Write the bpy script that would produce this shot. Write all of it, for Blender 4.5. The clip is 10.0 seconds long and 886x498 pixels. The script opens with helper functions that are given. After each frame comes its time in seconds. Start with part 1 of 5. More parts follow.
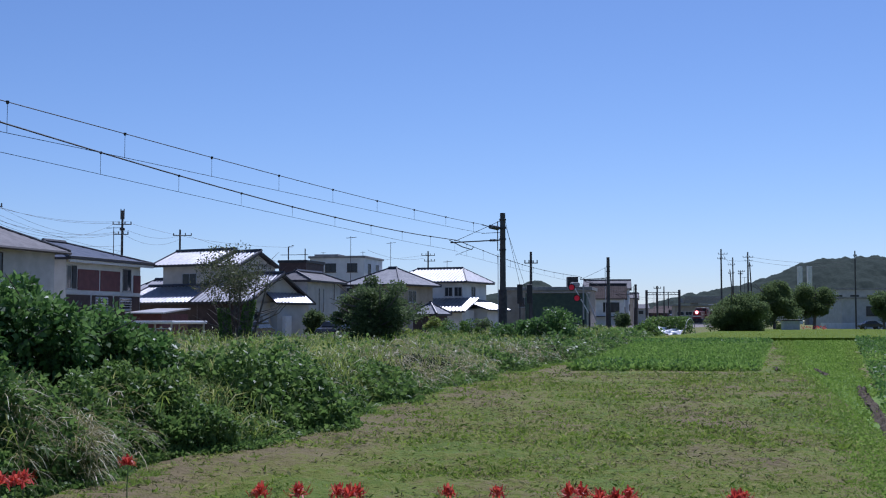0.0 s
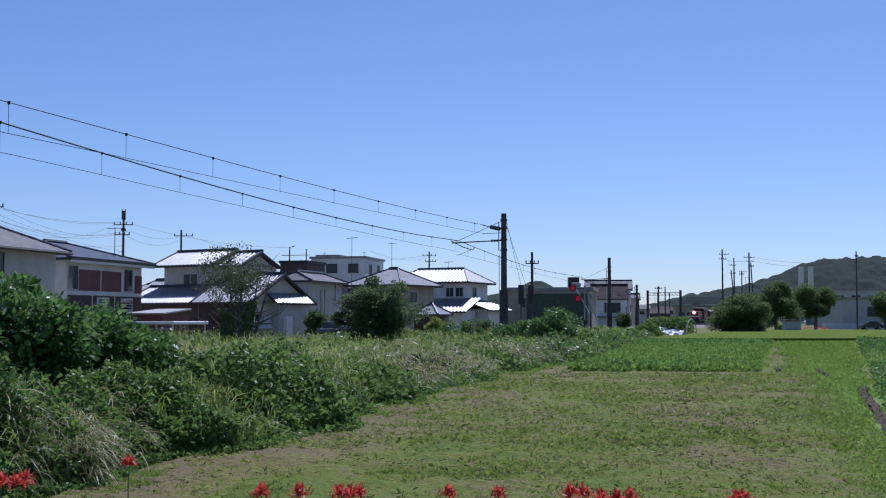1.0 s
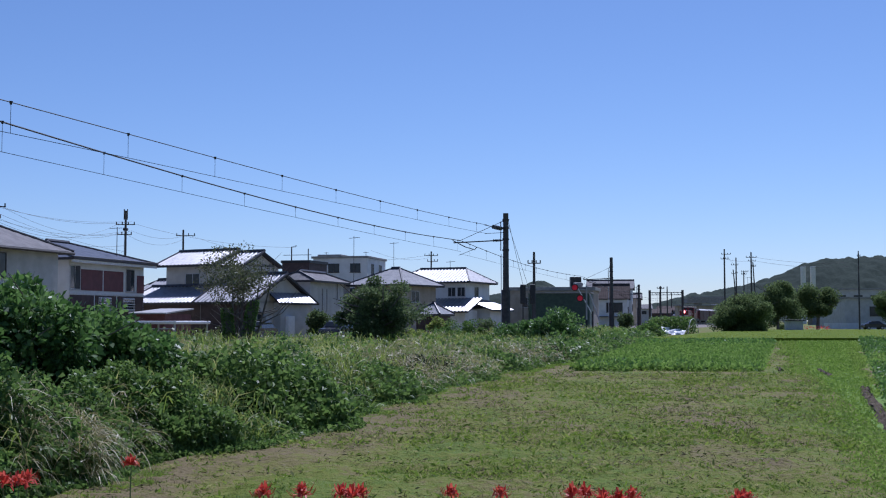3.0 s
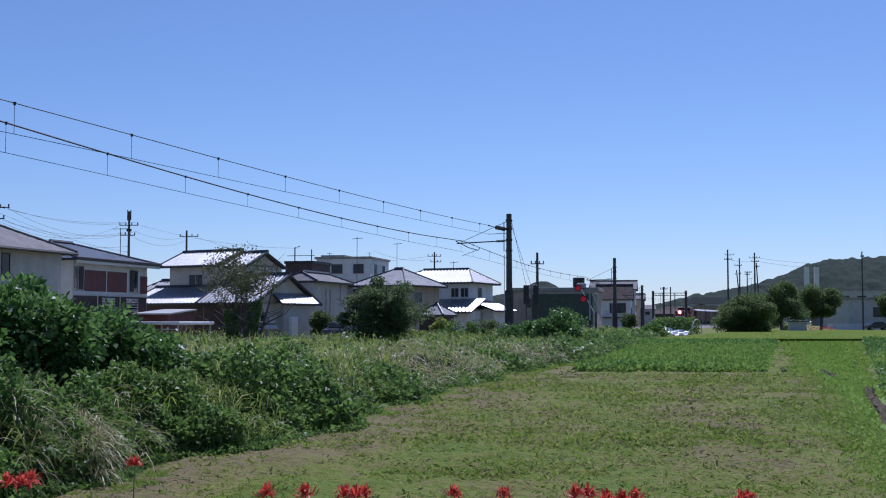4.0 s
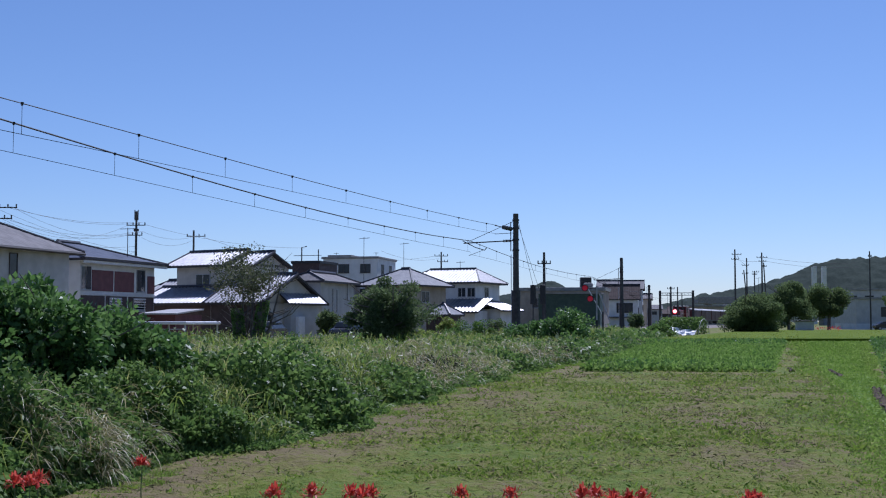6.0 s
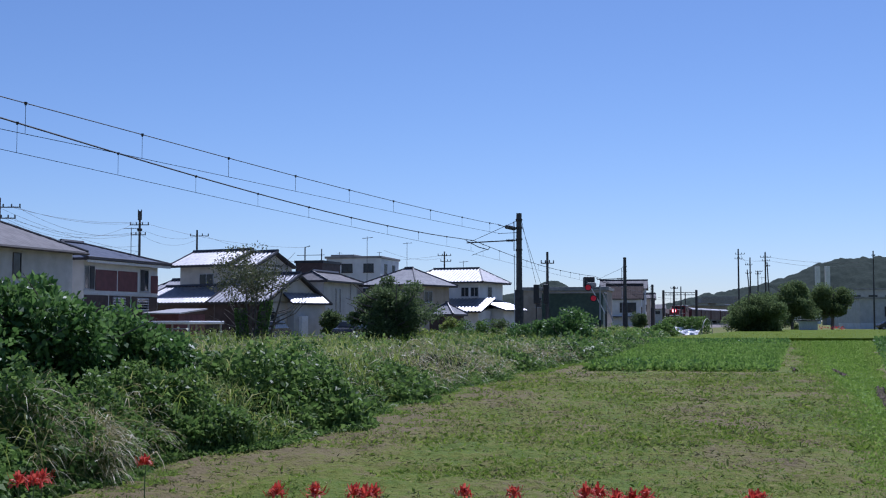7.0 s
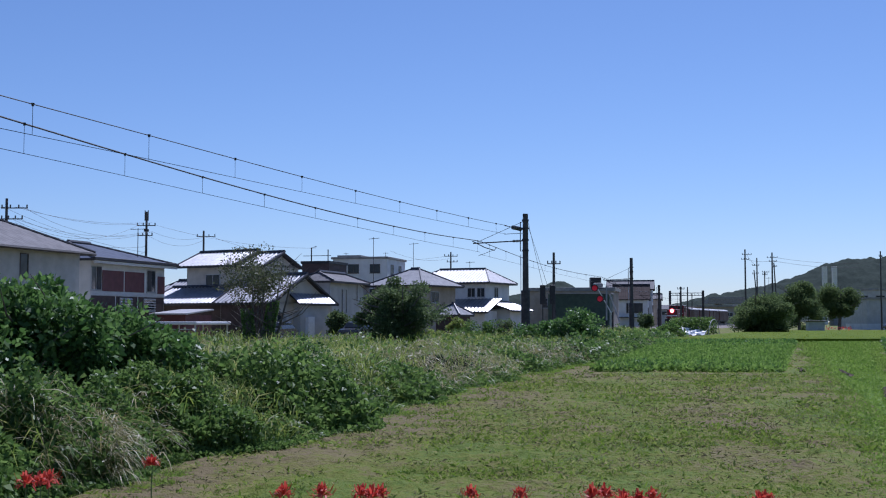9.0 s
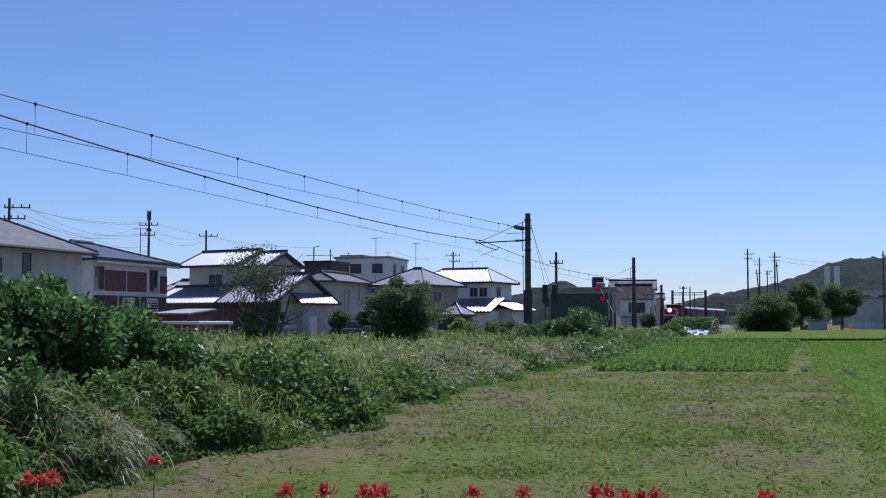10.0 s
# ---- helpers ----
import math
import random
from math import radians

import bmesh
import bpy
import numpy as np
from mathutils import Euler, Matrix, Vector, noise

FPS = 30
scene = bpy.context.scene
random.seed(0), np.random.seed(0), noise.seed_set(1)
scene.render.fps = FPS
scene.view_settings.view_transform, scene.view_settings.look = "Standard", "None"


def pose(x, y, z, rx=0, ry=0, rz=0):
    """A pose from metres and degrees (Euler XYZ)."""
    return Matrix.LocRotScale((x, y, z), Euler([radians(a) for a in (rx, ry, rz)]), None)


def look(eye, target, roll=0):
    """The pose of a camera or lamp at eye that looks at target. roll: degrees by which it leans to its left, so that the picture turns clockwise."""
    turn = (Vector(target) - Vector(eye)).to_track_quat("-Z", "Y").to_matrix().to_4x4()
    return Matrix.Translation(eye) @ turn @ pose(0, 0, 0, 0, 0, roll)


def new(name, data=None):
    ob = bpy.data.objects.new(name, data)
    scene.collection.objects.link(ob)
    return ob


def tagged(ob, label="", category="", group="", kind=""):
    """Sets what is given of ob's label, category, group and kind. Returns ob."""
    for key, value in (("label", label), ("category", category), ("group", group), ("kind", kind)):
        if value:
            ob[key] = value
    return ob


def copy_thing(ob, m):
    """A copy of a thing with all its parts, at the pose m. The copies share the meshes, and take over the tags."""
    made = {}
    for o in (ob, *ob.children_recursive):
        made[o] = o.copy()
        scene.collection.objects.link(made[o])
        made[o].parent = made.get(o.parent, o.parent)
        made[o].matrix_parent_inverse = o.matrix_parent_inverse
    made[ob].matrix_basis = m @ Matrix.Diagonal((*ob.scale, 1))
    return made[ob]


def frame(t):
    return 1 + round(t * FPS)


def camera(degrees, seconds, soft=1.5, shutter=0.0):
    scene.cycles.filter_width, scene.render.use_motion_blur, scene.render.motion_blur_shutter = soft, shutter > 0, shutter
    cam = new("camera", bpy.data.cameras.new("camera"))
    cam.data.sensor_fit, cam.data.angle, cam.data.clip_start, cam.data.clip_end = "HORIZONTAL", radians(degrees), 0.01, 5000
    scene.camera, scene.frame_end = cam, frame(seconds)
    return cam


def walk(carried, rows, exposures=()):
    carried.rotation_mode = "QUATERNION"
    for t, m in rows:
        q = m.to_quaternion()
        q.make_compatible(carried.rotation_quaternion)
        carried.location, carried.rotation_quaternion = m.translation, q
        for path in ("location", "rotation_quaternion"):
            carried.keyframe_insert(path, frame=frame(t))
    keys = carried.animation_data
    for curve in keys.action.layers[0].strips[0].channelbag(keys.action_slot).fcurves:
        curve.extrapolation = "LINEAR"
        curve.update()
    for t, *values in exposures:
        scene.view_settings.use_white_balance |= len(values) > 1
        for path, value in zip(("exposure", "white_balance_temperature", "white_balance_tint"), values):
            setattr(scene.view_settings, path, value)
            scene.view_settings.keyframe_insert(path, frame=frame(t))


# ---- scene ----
# camera on a tripod at eye height, panning slowly to its left
LENS = 40.34
cam = camera(LENS, 10.0, soft=1.1)
EYE = 1.5
TILT = 3.406
PAN = [(0, 0.0, 0), (0.5, 0.4, 0), (1, 2.0, .7), (1.5, 3.3, .2), (2, 3.6, 0), (2.5, 3.9, 0), (4, 11.2, 1.4), (4.5, 14.2, 1.5),
       (5, 17.2, 1.5), (5.5, 20.2, 1.4), (7, 28.9, .4), (7.5, 31.5, .3), (8, 34.4, 1.3), (8.5, 37.3, 1.4), (9, 40.2, 1.4),
       (9.5, 42.0, .6), (10, 44.4, .7)]
STEP = 0.02685
walk(cam, [(t, pose(0, 0, EYE, 90 + TILT + b * STEP, 0, a * STEP)) for t, a, b in PAN], [(0, 0.08, 5270, 22), (10, 0.08, 5270, 22)])

# ---- light ----
SUN_AZ, SUN_EL = radians(19), radians(55)   # azimuth from +y towards +x
world = bpy.data.worlds.new("sky")
scene.world = world
world.use_nodes = True
wn, wl = world.node_tree.nodes, world.node_tree.links
sky = wn.new("ShaderNodeTexSky")
sky.sky_type = 'NISHITA'
sky.sun_disc = False
sky.sun_elevation, sky.sun_rotation = SUN_EL, SUN_AZ
sky.air_density, sky.dust_density, sky.ozone_density = 0.9, 0.2, 4.0
sky.altitude = 100
wn["Background"].inputs["Strength"].default_value = 0.080
wl.new(sky.outputs[0], wn["Background"].inputs["Color"])
sun = new("sun", bpy.data.lights.new("sun", 'SUN'))
sun.data.energy, sun.data.angle, sun.data.color = 4.6, radians(0.53), (1.0, 0.95, 0.88)
sun.matrix_basis = look((0, 0, 60), (-math.sin(SUN_AZ) * math.cos(SUN_EL), -math.cos(SUN_AZ) * math.cos(SUN_EL), 60 - math.sin(SUN_EL)))

# ---- materials ----


def surface(name, a, b, scale=8.0, rough=0.8, metal=0.0, bump=0.2, fine=60.0, spec=0.5):
    """Two colours mixed by coarse and fine noise, with fine relief."""
    m = bpy.data.materials.new(name)
    m.use_nodes = True
    n, l = m.node_tree.nodes, m.node_tree.links
    bs = n["Principled BSDF"]
    tc = n.new("ShaderNodeTexCoord")
    n1, n2 = n.new("ShaderNodeTexNoise"), n.new("ShaderNodeTexNoise")
    n1.inputs["Scale"].default_value, n2.inputs["Scale"].default_value = scale, fine
    n1.inputs["Detail"].default_value = 6
    l.new(tc.outputs["Object"], n1.inputs["Vector"])
    l.new(tc.outputs["Object"], n2.inputs["Vector"])
    add = n.new("ShaderNodeMath")
    add.operation = 'MULTIPLY_ADD'
    add.inputs[1].default_value, add.inputs[2].default_value = 0.5, -0.25
    l.new(n2.outputs[0], add.inputs[0])
    s = n.new("ShaderNodeMath")
    s.operation = 'ADD'
    l.new(n1.outputs[0], s.inputs[0])
    l.new(add.outputs[0], s.inputs[1])
    ramp = n.new("ShaderNodeValToRGB")
    ramp.color_ramp.elements[0].position, ramp.color_ramp.elements[1].position = 0.33, 0.67
    ramp.color_ramp.elements[0].color, ramp.color_ramp.elements[1].color = (*a, 1), (*b, 1)
    l.new(s.outputs[0], ramp.inputs[0])
    l.new(ramp.outputs[0], bs.inputs["Base Color"])
    bs.inputs["Roughness"].default_value, bs.inputs["Metallic"].default_value = rough, metal
    bs.inputs["Specular IOR Level"].default_value = spec
    bp = n.new("ShaderNodeBump")
    bp.inputs["Strength"].default_value, bp.inputs["Distance"].default_value = bump, 0.02
    l.new(n2.outputs[0], bp.inputs["Height"])
    l.new(bp.outputs[0], bs.inputs["Normal"])
    return m


def foliage(name, cols, rough=0.45, trans=0.25, spec=0.5):
    """Leaves: a colour for each leaf from a ramp, patches in large, some light through the blade."""
    m = bpy.data.materials.new(name)
    m.use_nodes = True
    n, l = m.node_tree.nodes, m.node_tree.links
    bs = n["Principled BSDF"]
    geo, tc, no = n.new("ShaderNodeNewGeometry"), n.new("ShaderNodeTexCoord"), n.new("ShaderNodeTexNoise")
    no.inputs["Scale"].default_value = 0.45
    no.inputs["Detail"].default_value = 3
    l.new(tc.outputs["Object"], no.inputs["Vector"])
    mix = n.new("ShaderNodeMath")
    mix.operation = 'MULTIPLY_ADD'
    mix.inputs[1].default_value, mix.inputs[2].default_value = 1.2, -0.6
    l.new(no.outputs[0], mix.inputs[0])
    s = n.new("ShaderNodeMath")
    s.operation = 'ADD'
    l.new(geo.outputs["Random Per Island"], s.inputs[0])
    l.new(mix.outputs[0], s.inputs[1])
    ramp = n.new("ShaderNodeValToRGB")
    els = ramp.color_ramp.elements
    while len(els) < len(cols):
        els.new(0.5)
    for i, c in enumerate(cols):
        els[i].position, els[i].color = i / (len(cols) - 1), (*c, 1)
    l.new(s.outputs[0], ramp.inputs[0])
    l.new(ramp.outputs[0], bs.inputs["Base Color"])
    bs.inputs["Roughness"].default_value = rough
    bs.inputs["Specular IOR Level"].default_value = spec
    tr, mx = n.new("ShaderNodeBsdfTranslucent"), n.new("ShaderNodeMixShader")
    l.new(ramp.outputs[0], tr.inputs["Color"])
    mx.inputs[0].default_value = trans
    l.new(bs.outputs[0], mx.inputs[1])
    l.new(tr.outputs[0], mx.inputs[2])
    l.new(mx.outputs[0], n["Material Output"].inputs["Surface"])
    return m


def glow(name, col, strength):
    m = bpy.data.materials.new(name)
    m.use_nodes = True
    bs = m.node_tree.nodes["Principled BSDF"]
    bs.inputs["Base Color"].default_value = (*col, 1)
    bs.inputs["Emission Color"].default_value = (*col, 1)
    bs.inputs["Emission Strength"].default_value = strength
    return m


def mown_ground():
    """Mown grass with bare brown patches, straw and a finer mottling."""
    m = bpy.data.materials.new("mown_grass")
    m.use_nodes = True
    n, l = m.node_tree.nodes, m.node_tree.links
    bs = n["Principled BSDF"]
    tc = n.new("ShaderNodeTexCoord")
    mp = n.new("ShaderNodeMapping")
    mp.inputs["Rotation"].default_value = (0, 0, radians(12))
    mp.inputs["Scale"].default_value = (0.55, 0.16, 1)
    l.new(tc.outputs["Object"], mp.inputs["Vector"])
    big, mid, fine = (n.new("ShaderNodeTexNoise") for _ in range(3))
    big.inputs["Scale"].default_value, big.inputs["Detail"].default_value = 1.0, 4
    mid.inputs["Scale"].default_value, mid.inputs["Detail"].default_value = 2.6, 9
    mid.inputs["Roughness"].default_value = 0.68
    fine.inputs["Scale"].default_value, fine.inputs["Detail"].default_value = 14, 6
    l.new(mp.outputs[0], big.inputs["Vector"])
    l.new(tc.outputs["Object"], mid.inputs["Vector"])
    l.new(tc.outputs["Object"], fine.inputs["Vector"])

    def madd(a, k, c):
        q = n.new("ShaderNodeMath")
        q.operation = 'MULTIPLY_ADD'
        l.new(a, q.inputs[0])
        q.inputs[1].default_value = k
        if isinstance(c, float):
            q.inputs[2].default_value = c
        else:
            l.new(c, q.inputs[2])
        return q.outputs[0]
    v = madd(big.outputs[0], 1.3, -0.86)
    v = madd(mid.outputs[0], 1.0, v)
    v = madd(fine.outputs[0], 0.5, v)
    # the bare strip that was turned along the weed bank
    xyz = n.new("ShaderNodeSeparateXYZ")
    l.new(tc.outputs["Object"], xyz.inputs[0])
    off = madd(xyz.outputs[0], 1.0, madd(xyz.outputs[1], -0.216, 5.6))
    mr = n.new("ShaderNodeMapRange")
    mr.interpolation_type = 'SMOOTHSTEP'
    mr.inputs["From Min"].default_value, mr.inputs["From Max"].default_value = 2.6, 0.7
    mr.inputs["To Min"].default_value, mr.inputs["To Max"].default_value = 0.0, 0.17
    l.new(madd(mid.outputs[0], 2.0, madd(off, 1.0, -1.0)), mr.inputs["Value"])
    v = madd(mr.outputs[0], 1.0, v)
    ramp = n.new("ShaderNodeValToRGB")
    e = ramp.color_ramp.elements
    for _ in range(2):
        e.new(0.5)
    for i, (p, c) in enumerate(((0.35, (0.088, 0.128, 0.013)), (0.51, (0.122, 0.142, 0.018)), (0.63, (0.140, 0.128, 0.036)), (0.80, (0.148, 0.117, 0.056)))):
        e[i].position, e[i].color = p, (*c, 1)
    l.new(v, ramp.inputs[0])
    l.new(ramp.outputs[0], bs.inputs["Base Color"])
    bs.inputs["Roughness"].default_value, bs.inputs["Specular IOR Level"].default_value = 0.9, 0.15
    bp = n.new("ShaderNodeBump")
    bp.inputs["Strength"].default_value, bp.inputs["Distance"].default_value = 1.0, 0.04
    l.new(madd(mid.outputs[0], 1.6, fine.outputs[0]), bp.inputs["Height"])
    l.new(bp.outputs[0], bs.inputs["Normal"])
    return m


M_GROUND = mown_ground()
M_SOIL = surface("soil", (0.05, 0.04, 0.025), (0.11, 0.085, 0.055), 3, 0.95, spec=0.1)
M_LITTER = foliage("cut_grass", [(0.07, 0.085, 0.025), (0.14, 0.12, 0.055), (0.26, 0.23, 0.13)], 0.8, 0.3, 0.1)
M_CROPD = foliage("dark_crop_leaves", [(0.07, 0.14, 0.028), (0.105, 0.2, 0.042), (0.16, 0.27, 0.07)], 0.5, 0.45, 0.3)
# near-black green that stands for the shade between the weed leaves
M_GAPSHADE = surface("leaf_gap_shade", (0.012, 0.022, 0.008), (0.03, 0.045, 0.014), 3, 0.95, bump=1.0, spec=0.1)
M_CROP = surface("crop_ground", (0.085, 0.17, 0.026), (0.125, 0.21, 0.04), 1.2, 0.9, bump=0.8, fine=14, spec=0.15)
M_VERGE = surface("verge_ground", (0.095, 0.170, 0.022), (0.140, 0.215, 0.036), 0.8, 0.9, bump=0.8, fine=14, spec=0.15)
M_RICE = foliage("rice_leaves", [(0.13, 0.185, 0.018), (0.19, 0.235, 0.03), (0.26, 0.28, 0.05)], 0.7, 0.55, 0.05)
M_RICEG = surface("rice_canopy", (0.080, 0.125, 0.007), (0.118, 0.158, 0.013), 0.25, 0.9, bump=1.0, fine=9, spec=0.05)
M_BROAD = foliage("broad_leaves", [(0.06, 0.118, 0.027), (0.122, 0.207, 0.044), (0.205, 0.30, 0.078)], 0.5, 0.48, 0.3)
M_BLADE = foliage("grass_blades", [(0.13, 0.20, 0.03), (0.23, 0.30, 0.05), (0.36, 0.37, 0.12)], 0.5, 0.5, 0.3)
M_DRY = foliage("dry_grass", [(0.16, 0.18, 0.06), (0.29, 0.255, 0.105), (0.47, 0.415, 0.235)], 0.48, 0.4, 0.45)
M_SHORT = foliage("short_grass", [(0.11, 0.18, 0.022), (0.18, 0.26, 0.035), (0.25, 0.31, 0.06), (0.36, 0.33, 0.15)], 0.7, 0.5, 0.15)
M_VERGEL = foliage("verge_grass_blades", [(0.135, 0.225, 0.028), (0.18, 0.275, 0.045), (0.24, 0.32, 0.08)], 0.7, 0.6, 0.05)
M_CROPL = foliage("crop_leaves", [(0.135, 0.235, 0.04), (0.19, 0.30, 0.055), (0.25, 0.35, 0.09)], 0.7, 0.5, 0.1)
M_SHRUB = foliage("shrub_leaves", [(0.05, 0.11, 0.024), (0.105, 0.2, 0.045), (0.185, 0.29, 0.09)], 0.44, 0.45, 0.35)
M_BUSH = foliage("bush_leaves", [(0.07, 0.105, 0.04), (0.115, 0.165, 0.06), (0.18, 0.235, 0.10)], 0.6, 0.48, 0.2)
M_FARLEAF = foliage("tree_leaves", [(0.10, 0.145, 0.055), (0.135, 0.185, 0.068), (0.175, 0.23, 0.09)], 0.9, 0.52, 0.05)
M_SPARSE = foliage("sparse_leaves", [(0.075, 0.09, 0.04), (0.115, 0.135, 0.06), (0.18, 0.165, 0.1)], 0.6, 0.4, 0.25)
# leaf greens greyed towards blue: distance haze is mixed into the colour
M_HILL = foliage("hazy_hill_leaves", [(0.045, 0.062, 0.052), (0.065, 0.085, 0.068), (0.09, 0.11, 0.085)], 0.95, 0.3, 0.05)
M_BARK = surface("bark", (0.09, 0.075, 0.06), (0.20, 0.17, 0.14), 6, 0.9, bump=0.8)
M_PETAL = foliage("lily_petals", [(0.50, 0.05, 0.032), (0.62, 0.085, 0.055), (0.70, 0.17, 0.11)], 0.5, 0.45, 0.3)
M_STEM = surface("lily_stem", (0.07, 0.12, 0.03), (0.11, 0.17, 0.05), 20, 0.6)
M_TILE = surface("glazed_roof_tile", (0.24, 0.24, 0.25), (0.34, 0.34, 0.35), 2.5, 0.42, 0.5, bump=0.1, fine=25, spec=0.9)
M_TILEM = surface("matt_roof_tile", (0.30, 0.30, 0.31), (0.42, 0.42, 0.43), 2.5, 0.52, 0.15, bump=0.1, fine=25, spec=0.6)
M_TILEG = surface("grey_roof_sheet", (0.15, 0.145, 0.145), (0.21, 0.20, 0.20), 1.5, 0.85, bump=0.1, fine=25, spec=0.15)
M_TILEL = surface("pale_grey_roof_tile", (0.24, 0.24, 0.25), (0.33, 0.33, 0.335), 2.0, 0.75, bump=0.1, fine=25, spec=0.25)
M_TILEBLUE = surface("blue_grey_roof", (0.062, 0.078, 0.115), (0.095, 0.112, 0.155), 1.5, 0.8, bump=0.1, fine=25, spec=0.15)
M_TILEBROWN = surface("brown_roof", (0.06, 0.045, 0.04), (0.10, 0.078, 0.07), 1.5, 0.85, bump=0.1, fine=25, spec=0.1)
M_RIDGE = surface("ridge_tile", (0.03, 0.03, 0.035), (0.06, 0.06, 0.07), 6, 0.5)
M_FASCIA = surface("dark_fascia", (0.03, 0.025, 0.025), (0.05, 0.045, 0.045), 6, 0.6)
M_WFASCIA = surface("pale_fascia", (0.55, 0.55, 0.55), (0.66, 0.66, 0.65), 6, 0.6)
M_BEIGE = surface("beige_render", (0.42, 0.39, 0.34), (0.52, 0.49, 0.43), 1.2, 0.9, fine=30)
M_GREYW = surface("grey_render", (0.38, 0.38, 0.37), (0.48, 0.48, 0.47), 1.2, 0.9, fine=30)
M_WHITEW = surface("white_render", (0.60, 0.60, 0.58), (0.72, 0.72, 0.70), 1.0, 0.9, fine=30)
M_TAN = surface("tan_render", (0.30, 0.26, 0.21), (0.40, 0.35, 0.29), 1.2, 0.9, fine=30)
M_MAROON = surface("maroon_panel", (0.10, 0.028, 0.030), (0.15, 0.045, 0.045), 2, 0.6)
M_BROWNP = surface("brown_panel", (0.055, 0.035, 0.030), (0.085, 0.055, 0.05), 2, 0.7)
M_GREENSH = surface("dark_green_sheet", (0.05, 0.085, 0.065), (0.075, 0.12, 0.09), 2, 0.6)
M_GLASS = surface("window_glass", (0.02, 0.025, 0.03), (0.04, 0.045, 0.05), 1, 0.15, spec=0.3, bump=0.0)
M_FRAME = surface("window_frame", (0.35, 0.35, 0.35), (0.5, 0.5, 0.5), 8, 0.5)
M_CONC = surface("weathered_concrete", (0.20, 0.20, 0.19), (0.32, 0.31, 0.29), 2, 0.9)
M_POLE = surface("pole_concrete", (0.06, 0.055, 0.055), (0.10, 0.095, 0.09), 3, 0.85)
M_STEEL = surface("dark_steel", (0.04, 0.035, 0.035), (0.08, 0.07, 0.068), 5, 0.6, 0.3)
M_WIRE = surface("wire_metal", (0.03, 0.03, 0.03), (0.06, 0.06, 0.06), 5, 0.6, 0.3)
M_INSUL = surface("insulator", (0.06, 0.06, 0.06), (0.12, 0.12, 0.12), 9, 0.3)
M_REDP = surface("red_paint", (0.15, 0.011, 0.013), (0.21, 0.02, 0.02), 2, 0.45)
M_WAGON = surface("wagon_paint", (0.075, 0.028, 0.026), (0.11, 0.04, 0.036), 1.5, 0.6)
M_WROOF = surface("wagon_roof", (0.32, 0.31, 0.30), (0.42, 0.41, 0.40), 1.5, 0.5)
M_BLACK = surface("black_paint", (0.012, 0.012, 0.013), (0.03, 0.03, 0.03), 5, 0.6)
M_WHITEP = surface("white_paint", (0.70, 0.70, 0.70), (0.80, 0.80, 0.80), 5, 0.4)
M_BALLAST = surface("ballast", (0.12, 0.10, 0.09), (0.25, 0.22, 0.20), 12, 0.95, bump=1.0, fine=40)
M_RAIL = surface("rail_steel", (0.15, 0.11, 0.09), (0.25, 0.20, 0.17), 4, 0.5, 0.6)
M_CARD = surface("car_paint_dark", (0.03, 0.032, 0.035), (0.05, 0.05, 0.055), 3, 0.25)
M_TYRE = surface("tyre_rubber", (0.015, 0.015, 0.015), (0.03, 0.03, 0.03), 10, 0.9)
M_HEAD = glow("headlight_glow", (1.0, 0.42, 0.36), 4.0)
# emission for the red halo seen round the headlight, not a lamp itself
M_LAMPHALO = glow("lamp_halo_glow", (0.8, 0.03, 0.04), 0.9)
M_SIGNAL = glow("signal_red_glow", (0.45, 0.012, 0.03), 0.22)

# ---- building blocks ----
RNG = np.random.default_rng(7)


def part(name, bm, material, parent, label=""):
    me = bpy.data.meshes.new(name)
    bm.normal_update()
    bm.to_mesh(me)
    bm.free()
    for one in (material if isinstance(material, (list, tuple)) else [material]):
        me.materials.append(one)
    ob = new(name, me)
    ob.parent = parent
    return tagged(ob, label) if label else ob


def thing(name, label, category, m, group="", kind=""):
    ob = new(name)
    ob.empty_display_size = 0.2
    ob.matrix_basis = m
    return tagged(ob, label, category, group, kind)


def box(bm, x0, x1, y0, y1, z0, z1, bevel=0.0):
    r = bmesh.ops.create_cube(bm, size=1)
    for v in r["verts"]:
        v.co = Vector(((x0 + x1) / 2 + v.co.x * (x1 - x0), (y0 + y1) / 2 + v.co.y * (y1 - y0), (z0 + z1) / 2 + v.co.z * (z1 - z0)))
    if bevel:
        ed = {e for v in r["verts"] for e in v.link_edges}
        bmesh.ops.bevel(bm, geom=list(ed), offset=bevel, segments=2, affect='EDGES', profile=0.5)
    return bm


def boxes(*rows, bevel=0.0):
    bm = bmesh.new()
    for r in rows:
        box(bm, *r, bevel=bevel)
    return bm


def tube(bm, pts, radii, sides=8, cap=True):
    """A tapered round bar through the points."""
    rings = []
    pts = [Vector(p) for p in pts]
    if not isinstance(radii, (list, tuple)):
        radii = [radii] * len(pts)
    for i, p in enumerate(pts):
        d = (pts[min(i + 1, len(pts) - 1)] - pts[max(i - 1, 0)]).normalized()
        a = d.cross(Vector((0, 0, 1)) if abs(d.z) < 0.9 else Vector((1, 0, 0))).normalized()
        b = d.cross(a)
        rings.append([bm.verts.new(p + (a * math.cos(k * math.tau / sides) + b * math.sin(k * math.tau / sides)) * radii[i]) for k in range(sides)])
    for q, r in zip(rings, rings[1:]):
        for k in range(sides):
            bm.faces.new((q[k], q[(k + 1) % sides], r[(k + 1) % sides], r[k]))
    if cap:
        bm.faces.new(rings[0][::-1])
        bm.faces.new(rings[-1])
    return bm


def tubes(*rows, sides=6):
    bm = bmesh.new()
    for pts, r in rows:
        tube(bm, pts, r, sides)
    return bm


